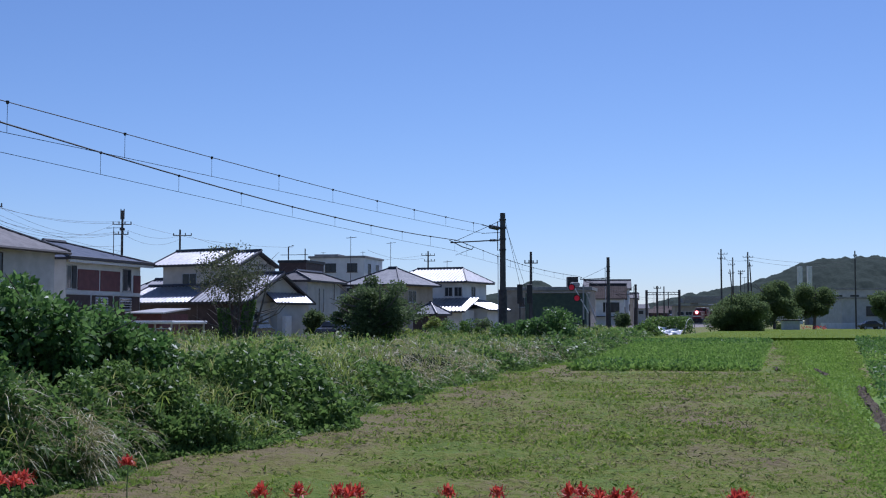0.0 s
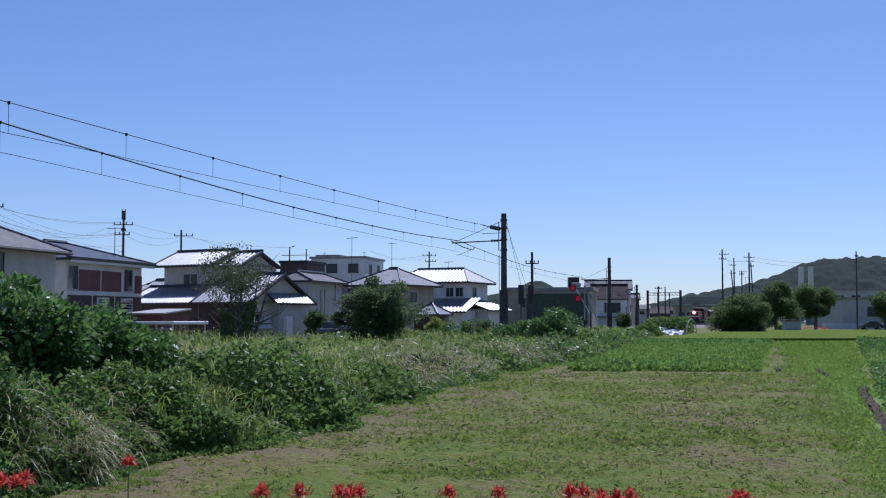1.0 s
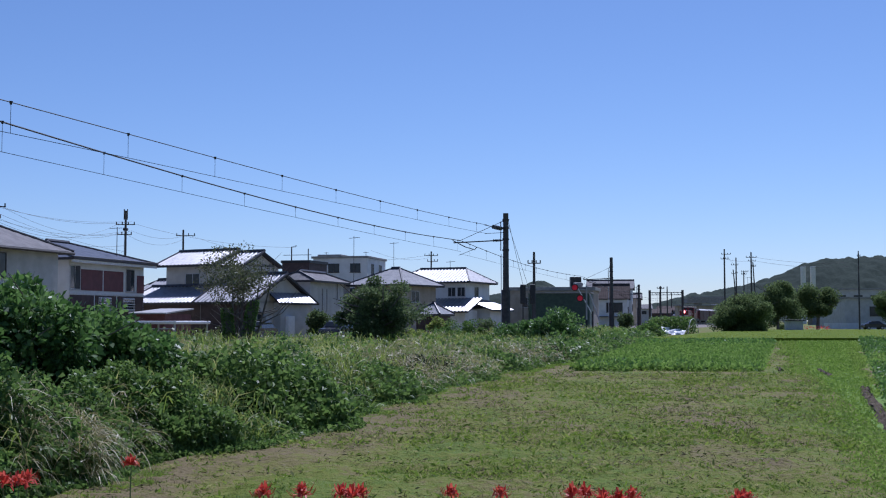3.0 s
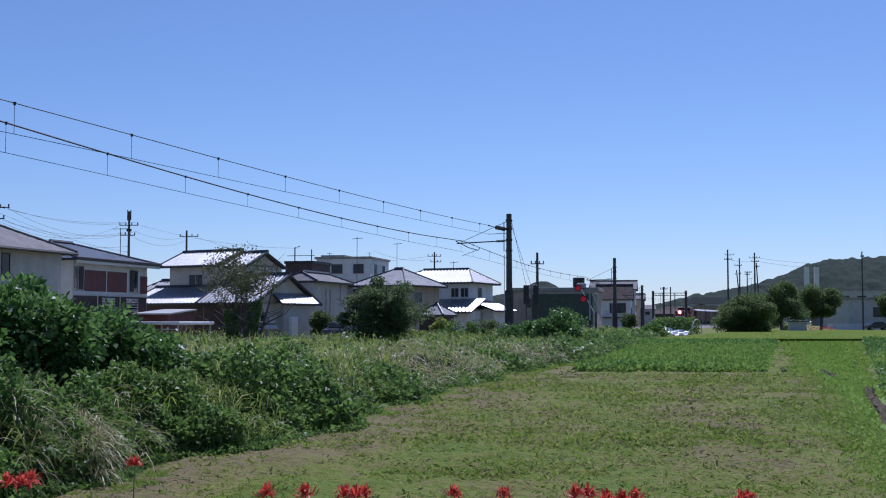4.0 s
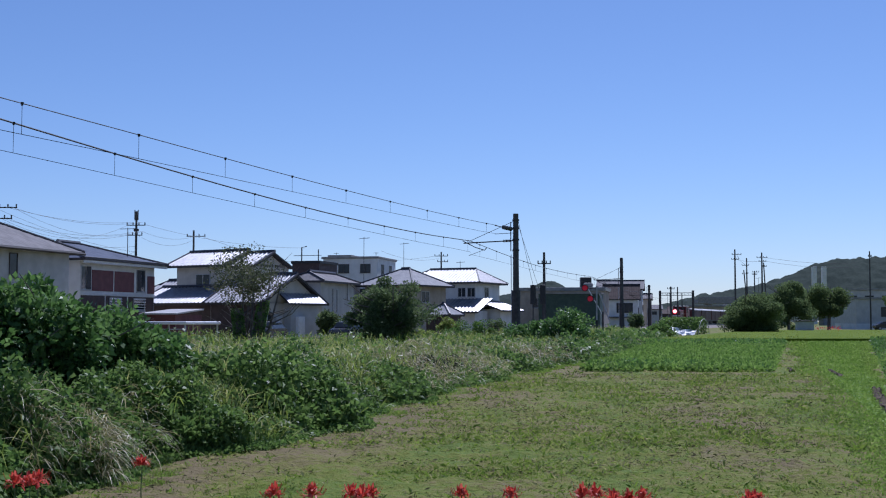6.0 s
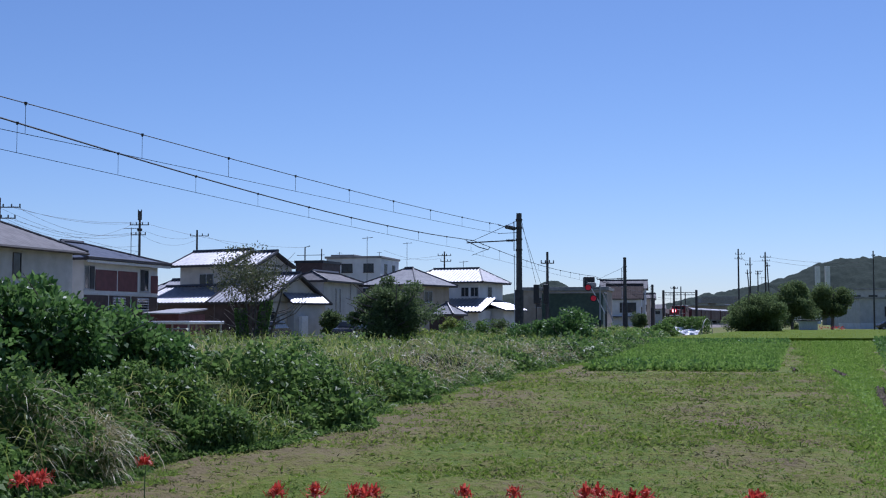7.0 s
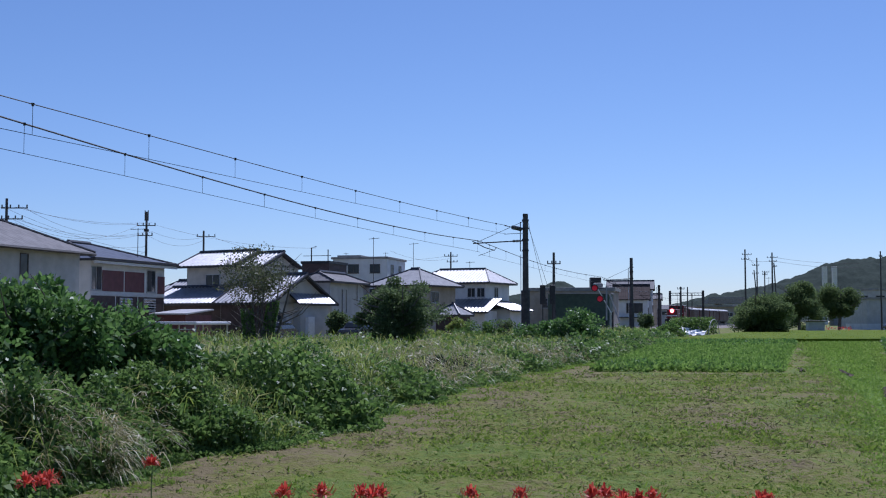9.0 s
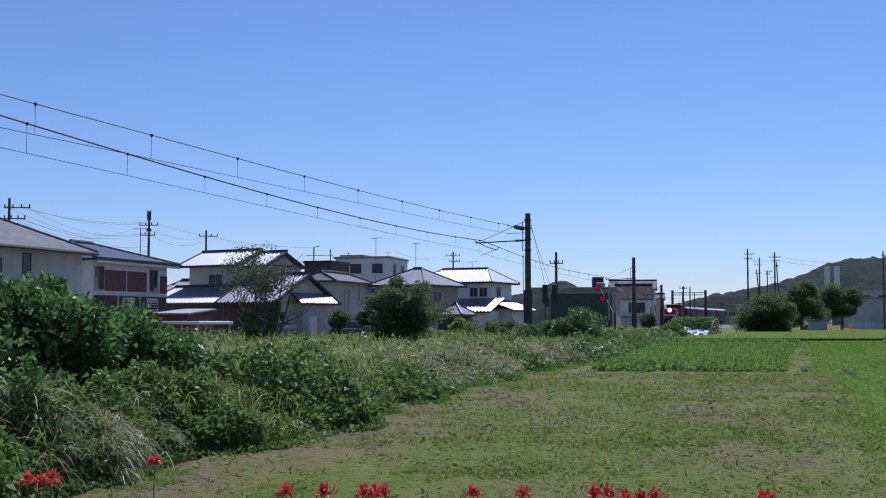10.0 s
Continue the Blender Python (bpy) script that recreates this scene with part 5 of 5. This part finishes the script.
def utility_pole(x, y, h, arms, lean=0.0, turn=0.0, r=.16, prongs=False, group="utility poles"):
    e = thing("utility_pole", "concrete utility pole with crossarms and insulators", "pole", pose(x, y, 0, 0, lean, turn), group)
    part("pole", tubes(([(0, 0, -.2), (0, 0, h)], [r, r * .65]), sides=10), M_POLE, e)
    for z, w, o in arms:
        a = part("crossarm", tubes(([(-w / 2 + o, -.12, z), (w / 2 + o, -.12, z)], .05)), M_STEEL, e)
        for k in range(4):
            xx = -w / 2 + o + w * (k + .1) / 3.2
            part("insulator", tubes(([(xx, -.12, z), (xx, -.12, z + .28)], .06)), M_INSUL, a)
    for w in ((-.16, .16) if prongs else ()):
        part("prong", tubes(([(w, 0, h - .9), (w, 0, h + .15)], .05)), M_STEEL, e)
        part("switch_box", boxes((w - .07, w + .07, -.16, .16, h - 2.0, h - 1.75), bevel=.03), M_STEEL, e)
    return e


def wires(label, rows, r=.012):
    e = thing("overhead_wires", label, "wires", pose(0, 0, 0))
    for a, b, sag in rows:
        part("wire", tubes((catenary(a, b, sag), r), sides=4), M_WIRE, e)


utility_pole(-32.0, 120, 12.5, ((11.1, 1.9, 0), (10.1, 1.5, -.1)), prongs=True)
utility_pole(-37.7, 98, 11.6, ((10.8, 2.2, .7), (9.9, 1.8, .5)))
utility_pole(-30.6, 140, 12.1, ((11.4, 2.2, .3),))
utility_pole(-2.1, 170, 11.3, ((10.7, 1.9, 0), (9.9, 1.5, .2)))
utility_pole(8.1, 111, 7.85, ((6.8, 1.2, 0),), r=.17)
utility_pole(53.1, 230, 15.2, ((14.2, 1.8, .3), (13.3, 1.4, 0)), r=.2)
utility_pole(58.2, 242, 14.2, ((12.7, 1.4, -.3),), r=.18)
utility_pole(59.6, 246, 12.0, ((11.2, 1.2, .2),), -5, r=.16)
utility_pole(61.2, 248, 11.8, ((11.6, 1.4, .2), (11.1, 1.0, 0)), r=.16)
utility_pole(58.2, 230, 14.6, ((13.6, 2.0, 0), (12.9, 1.4, .1)), r=.2)
utility_pole(59.7, 232, 12.8, ((12.0, 1.0, 0),), -3, r=.16)
utility_pole(68.4, 200, 13.1, ((12.2, .5, 0),), r=.15)
utility_pole(36.4, 205, 7.4, ((7.0, 1.2, 0),), r=.2)
utility_pole(31.5, 172, 6.4, (), r=.12)
for x, y, z in ((62.5, 250, 9.0), (45.8, 262, 6.0), (-6.3, 145, 9.4), (0.5, 146, 7.2), (-9.5, 124, 8.6)):
    q = thing("tv_aerial", "thin television aerial on a mast", "aerial", pose(x, y, z), "aerials")
    part("mast", tubes(([(0, 0, -4), (0, 0, 1.6)], .03)), M_STEEL, q)
    part("boom", tubes(([(-.5, 0, 1.4), (.6, 0, 1.5)], .03)), M_STEEL, q)
wires("sagging power wires between utility poles", [
    ((-37.0, 98, 10.9), (-32.4, 120, 11.4), .5), ((-36.6, 98, 10.9), (-31.4, 120, 11.4), .7), ((-37.2, 98, 10.0), (-31.8, 120, 10.5), .9), ((-36.8, 98, 10.0), (-31.4, 120, 10.5), 1.2),
    ((-37.0, 98, 9.6), (-32.0, 120, 9.0), .8), ((-36.4, 98, 10.9), (-32.6, 120, 10.2), 1.0), ((-37.2, 98, 9.9), (-32.7, 120, 11.2), 1.5), ((-38, 98, 10.9), (-32.0, 120, 8.4), .5),
    ((-32.0, 120, 8.6), (-27.2, 92, 6.4), .4), ((-32.0, 120, 10.2), (-30.6, 140, 11.0), .9), ((-31.2, 120, 11.2), (-16.0, 128, 9.3), .6),
    ((-31.4, 120, 10.5), (-30.2, 140, 11.5), .6), ((-30.0, 140, 11.5), (-13.0, 150, 7.5), .5), ((-52, 90, 11.2), (-37.4, 98, 10.9), .4),
    ((-2.0, 170, 10.8), (-30.0, 190, 11.2), .8), ((-8, 128, 9.0), (-2.4, 170, 10.4), .6)])
wires("power wires between tall poles by the station", [
    ((53.4, 230, 14.3), (58.0, 242, 12.8), .3), ((53.0, 230, 13.4), (58.2, 230, 13.0), .3), ((58.6, 230, 13.7), (78, 236, 12.9), .5), ((58.6, 230, 13.0), (79, 237, 12.2), .6),
    ((68.4, 200, 12.2), (100, 215, 12.0), .6)], .02)


def crossing_signal():
    e = thing("crossing_signal", "level crossing post with two red warning lamps", "crossing signal", pose(12.73, 112, 0, 0, 0, -6))
    part("post", tubes(([(0.3, 0, 0), (0.3, 0, 4.8)], .075), sides=10), M_WROOF, e)
    part("band", tubes(([(0.3, 0, .9), (0.3, 0, 1.6)], .08), sides=10), M_BLACK, e)
    for k, (x, z) in enumerate(((-.78, 4.60), (-.30, 3.60))):
        b = part("backboard", tubes(([(x, -.10, z), (x, -.02, z)], .33), sides=20), M_BLACK, e, "round black lamp backboard")
        part("lens", tubes(([(x, -.16, z), (x, -.104, z)], .25), sides=20), M_SIGNAL, b, "glowing red lens")
        bm = bmesh.new()
        rings = []
        for yy in (-.45, -.10):
            rings.append([bm.verts.new((x + math.cos(a) * .27, yy, z + math.sin(a) * .27)) for a in np.linspace(0, math.pi, 9)])
        for i in range(8):
            bm.faces.new((rings[0][i], rings[0][i + 1], rings[1][i + 1], rings[1][i]))
        part("hood", bm, M_BLACK, b)
        part("lamp_arm", tubes(([(x, -.0, z), (.3, 0, z - .1)], .04)), M_STEEL, e)
    g = thing("crossing_bar", "pale sloping barrier bar at the level crossing", "barrier", pose(12.3, 113, 0))
    part("bar", tubes(([(-.2, 0, 5.0), (1.4, 0, 2.1)], .05)), M_WHITEP, g)
    part("post", tubes(([(1.4, 0, 0), (1.4, 0, 2.4)], .09)), M_STEEL, g)
    for x in (6.75, 7.6):
        q = thing("signal_head", "black railway signal head seen from behind on a post", "signal", pose(x, 106, 0), "signal heads by the crossing")
        part("post", tubes(([(0, 0, 0), (0, 0, 3.4)], .06)), M_STEEL, q)
        part("board", boxes((-.24, .24, -.1, .1, 3.0, 4.7), bevel=.05), M_BLACK, q)


crossing_signal()


def car(x, y, turn, paint, label):
    e = thing("car", label, "car", pose(x, y, 0, 0, 0, turn), "parked cars")
    bm = bmesh.new()
    prof = [(-1.9, .35), (-1.92, .75), (-1.75, .95), (-1.2, 1.02), (-.6, 1.45), (.7, 1.5), (1.35, 1.05), (1.85, .92), (1.95, .6), (1.9, .35)]
    a = [bm.verts.new((px, -.78 + (.12 if z > 1.1 else 0), z)) for px, z in prof]
    b = [bm.verts.new((px, .78 - (.12 if z > 1.1 else 0), z)) for px, z in prof]
    bm.faces.new(a)
    bm.faces.new(b[::-1])
    for i in range(len(prof)):
        j = (i + 1) % len(prof)
        bm.faces.new((a[i], b[i], b[j], a[j]))
    bmesh.ops.recalc_face_normals(bm, faces=bm.faces[:])
    bmesh.ops.bevel(bm, geom=bm.edges[:], offset=.05, segments=2, affect='EDGES')
    body = part("body", bm, paint, e)
    for s in (-1, 1):
        bm = boxes((-.75, -.02, s * .70 - .02, s * .70 + .02, 1.06, 1.38), (.06, .85, s * .70 - .02, s * .70 + .02, 1.06, 1.38))
        part("side_glass", bm, M_GLASS, body)
        for px in (-1.2, 1.2):
            w = part("wheel", tubes(([(px, s * .62, .32), (px, s * .82, .32)], .32), sides=16), M_TYRE, e)
            part("rim", tubes(([(px, s * .82, .32), (px, s * .835, .32)], .19), sides=12), M_FRAME, w)
    for px, pz in ((-.95, 1.25), (1.05, 1.27)):
        bm = boxes((px - .03, px + .03, -.6, .6, -.22, .22))
        bmesh.ops.rotate(bm, verts=bm.verts[:], cent=(px, 0, 0), matrix=Matrix.Rotation(radians(45 if px < 0 else -55), 3, 'Y'))
        bmesh.ops.translate(bm, verts=bm.verts[:], vec=(0, 0, pz))
        part("windscreen", bm, M_GLASS, body)


car(-7.4, 84, 70, M_CARD, "dark car parked before the houses")
car(-13.4, 86, 75, M_CARD, "dark car parked before the houses")
car(73.5, 208, 5, M_CARD, "dark car parked before the warehouse")


def hoop_frame():
    e = thing("hoop_tunnel", "overgrown hoop tunnel frame with torn white sheeting", "greenhouse", pose(27.2, 133, 0, 0, 0, 62))
    for i in range(5):
        pts = [(math.cos(a) * 2.0, i * 1.2, math.sin(a) * 1.75) for a in np.linspace(0, math.pi, 13)]
        part("hoop", tubes((pts, .035)), M_FRAME, e)
    g = np.random.default_rng(4)
    n = 5000
    a = g.uniform(.05, math.pi - .02, n)
    P = np.stack([np.cos(a) * 2.05, g.uniform(.2, 4.6, n), np.sin(a) * 1.8], 1) + g.normal(size=(n, 3)) * .1
    bm = bmesh.new()
    grid = [[bm.verts.new((-3.7 + .34 * j + .25 * math.sin(i * .9 + j), .1 + 4.4 * i / 24, max(0, .06 + .10 * j + .22 * noise.noise((i * .45, j * .7, 2)) + .28 * math.exp(-((i - 15) / 5) ** 2) * j / 5))) for i in range(25)] for j in range(6)]
    for a, b in zip(grid, grid[1:]):
        for k in range(24):
            bm.faces.new((a[k], a[k + 1], b[k + 1], b[k]))
    part("sheeting", bm, M_WHITEP, e, "crumpled torn white plastic sheeting")
    q = quad_mesh("creeper", leaf_quads(P, g.normal(size=(n, 3)), .22, .14, .2, g), M_BROAD)
    q.parent = e


hoop_frame()
tree("low_bush", "low green weeds and bush at the field corner", 18.9, 112, 1.35, 3.0, M_BROAD, 43, 5000, .22, 40, .0, .06, "bush", .6, 2, .2)
for x, y, h, w, m, seed in ((-1.9, 60, 1.35, 2.6, M_BLADE, 61), (.1, 66, 1.55, 2.6, M_BROAD, 62), (-.4, 76, 2.3, 1.9, M_BLADE, 63), (1.5, 70, 1.75, 2.0, M_BROAD, 64), (2.6, 80, 1.9, 3.0, M_BUSH, 65)):
    tree("low_bush", "low green bush on the bank before the sheds", x, y, h, w, m, seed, 3600, .13, 40, -.3, .05, "bush", w * .12, 2, .2, "bushes before the sheds")
tree("garden_bush", "dark garden bush beside the pale house", -10.3, 98, 3.0, 2.4, M_BUSH, 45, 3500, .2, 40, .0, .08, "bush", .4, 2, .2)
tree("garden_bush", "dark garden bush beside the white house", 22.2, 150, 3.2, 2.6, M_BUSH, 46, 3000, .24, 40, .0, .08, "bush", .45, 2, .2)

# ---- hills ----


def hill(name, label, cx, cy, bumps, w, d, seed, leaf):
    """A wooded ridge: crowded tree crowns as a rounded relief."""
    root = thing(name, label, "hill", pose(cx, cy, 0), kind="structure")

    def hz(x, y):
        z = np.zeros_like(x)
        for bx, h, s in bumps:
            z = z + h * np.exp(-((x - bx) / s) ** 2)
        return z * np.exp(-(y / d) ** 2) + 4.5 * (vnoise(x, y, leaf * 7, seed, 2) - .5) + 4.0 * (vnoise(x, y, leaf * 3.2, seed + 1, 3) - .5)
    nx, ny = 460, 70
    X, Y = np.meshgrid(np.linspace(-w, w, nx), np.linspace(-d * 1.6, d * .9, ny))
    V = np.stack([X, Y, hz(X, Y) - 1], 2).reshape(-1, 3)
    i = (np.arange(ny - 1)[:, None] * nx + np.arange(nx - 1)).reshape(-1)
    me = bpy.data.meshes.new("slope")
    me.from_pydata(V.tolist(), [], np.stack([i, i + 1, i + nx + 1, i + nx], 1).tolist())
    me.shade_smooth()
    me.materials.append(M_HILL)
    new("slope", me).parent = root


hill("hill", "long wooded hill behind the town", 380, 1100, ((20, 52, 55), (110, 42, 60), (-45, 38, 42), (-100, 24, 45), (-160, 20, 50), (-250, 9, 60)), 330, 120, 3, 1.6)
hill("low_hill", "low wooded hill behind the houses, haze in its bluish colour", 115, 1500, ((0, 44, 38), (-62, 30, 42), (58, 25, 42)), 200, 120, 4, 2.6)

# ---- train ----


def bogie(parent, x, mat):
    b = part("bogie", boxes((x - 1.5, x + 1.5, -1.0, 1.0, .35, .75), bevel=.04), M_BLACK, parent)
    for dx in (-.95, .95):
        for s in (-.6, .6):
            part("wheel", tubes(([(x + dx, s - .06, .43), (x + dx, s + .06, .43)], .43), sides=18), M_STEEL, b)


def locomotive():
    """Built along x, its front towards -x, wheels at z 0."""
    e = thing("locomotive", "red diesel locomotive with lit headlights on the railway", "locomotive", pose(0, 0, 0))
    part("frame", boxes((-7.0, 7.0, -1.4, 1.4, .75, 1.25), bevel=.04), M_BLACK, e)
    part("hood", boxes((-6.8, -.8, -1.0, 1.0, 1.25, 3.1), bevel=.12), M_REDP, e, "red rounded front hood")
    part("hood", boxes((2.6, 6.8, -1.0, 1.0, 1.25, 3.1), bevel=.12), M_REDP, e, "red rounded rear hood")
    cab = part("cab", boxes((-.8, 2.6, -1.42, 1.42, 1.25, 3.85), bevel=.12), M_REDP, e)
    part("cab_roof", boxes((-1.1, 2.9, -1.45, 1.45, 3.85, 4.02), bevel=.08), M_WROOF, cab)
    for s in (-1, 1):
        part("cab_window", boxes((-.83, -.79, s * .75 - .45, s * .75 + .45, 3.15, 3.7)), M_GLASS, cab)
        part("side_window", boxes((0, 1.6, s * 1.42 - .02, s * 1.42 + .02, 2.6, 3.5)), M_GLASS, cab)
        part("handrail", tubes(([(-7.0, s * 1.3, 1.25), (-7.0, s * 1.3, 2.3), (-1.0, s * 1.3, 2.3)], .025)), M_WHITEP, e)
        part("steps", boxes((-6.9, -6.3, s * 1.3 - .12, s * 1.3 + .12, .3, .75)), M_BLACK, e)
        part("tail_lamp", tubes(([(-7.02, s * 1.05, 1.5), (-6.8, s * 1.05, 1.5)], .1)), M_REDP, e)
    h = part("headlight", tubes(([(-6.95, 0, 2.80), (-6.70, 0, 2.80)], .48), sides=20), M_REDP, e, "red headlight casing")
    part("lens", tubes(([(-6.98, 0, 2.80), (-6.945, 0, 2.80)], .36), sides=20), M_HEAD, h, "bright lit headlight lens")
    # added glowing disc behind the lens, imitates the lamp's red halo
    part("rim", tubes(([(-6.965, 0, 2.80), (-6.952, 0, 2.80)], .50), sides=20), M_LAMPHALO, h, "added red glowing disc for the headlight's halo")
    part("stripe", boxes((-6.84, -6.79, -.98, .98, 1.75, 1.95)), M_WHITEP, e, "white front stripe")
    part("exhaust", tubes(([(-3.4, 0, 3.1), (-3.4, 0, 3.5)], .2)), M_BLACK, e)
    part("coupler", boxes((-7.5, -7.0, -.15, .15, .75, 1.05), bevel=.03), M_STEEL, e)
    part("snowplough", boxes((-7.2, -7.0, -1.2, 1.2, .2, .75), bevel=.02), M_BLACK, e)
    for x in (-4.6, 4.6):
        bogie(e, x, M_BLACK)
    return e


def wagon():
    e = thing("wagon", "dark red covered wagon with pale roof", "wagon", pose(0, 0, 0), "train wagons")
    part("frame", boxes((-6.6, 6.6, -1.3, 1.3, .75, 1.05), bevel=.03), M_BLACK, e)
    part("body", boxes((-6.5, 6.5, -1.38, 1.38, 1.05, 3.2), bevel=.05), M_WAGON, e)
    bm = bmesh.new()
    rings = []
    for x in (-6.55, 6.55):
        rings.append([bm.verts.new((x, -math.cos(a) * 1.42, 3.2 + math.sin(a) * .45)) for a in np.linspace(0, math.pi, 11)])
    for i in range(10):
        bm.faces.new((rings[0][i], rings[1][i], rings[1][i + 1], rings[0][i + 1]))
    for q in rings:
        bm.faces.new(q)
    part("roof", bm, M_WROOF, e)
    for s in (-1, 1):
        d = part("door", boxes((-1.3, 1.3, s * 1.40 - .03, s * 1.40 + .03, 1.1, 3.1), bevel=.01), M_WAGON, e)
        for k in range(9):
            part("rib", boxes((-6.3 + k * 1.55, -6.2 + k * 1.55, s * 1.40 - .02, s * 1.40 + .02, 1.1, 3.15)), M_WAGON, e)
    for x in (-4.6, 4.6):
        bogie(e, x, M_BLACK)
    return e


LOCO = locomotive()
WAGONS = [wagon()]
for _ in range(3):
    WAGONS.append(copy_thing(WAGONS[0], pose(0, 0, 0)))


# where the locomotive's lamp is along the line, by the second
TRAIN = ((0, 318), (1, 312.3), (2.5, 299.6), (4, 284.5), (5.5, 271.5), (7, 262.8), (8.5, 254.2), (10, 244))


def motions():
    """The train comes slowly along the line towards the crossing."""
    for k, v in enumerate([LOCO] + WAGONS):
        rows = []
        for t, lamp in TRAIN:
            x, y, ang = on_track(lamp + 7 + (0 if k == 0 else .9 + k * 13.9))
            rows.append((t, pose(x, y, RAIL_Z, 0, 0, ang)))
        walk(v, rows)


motions()
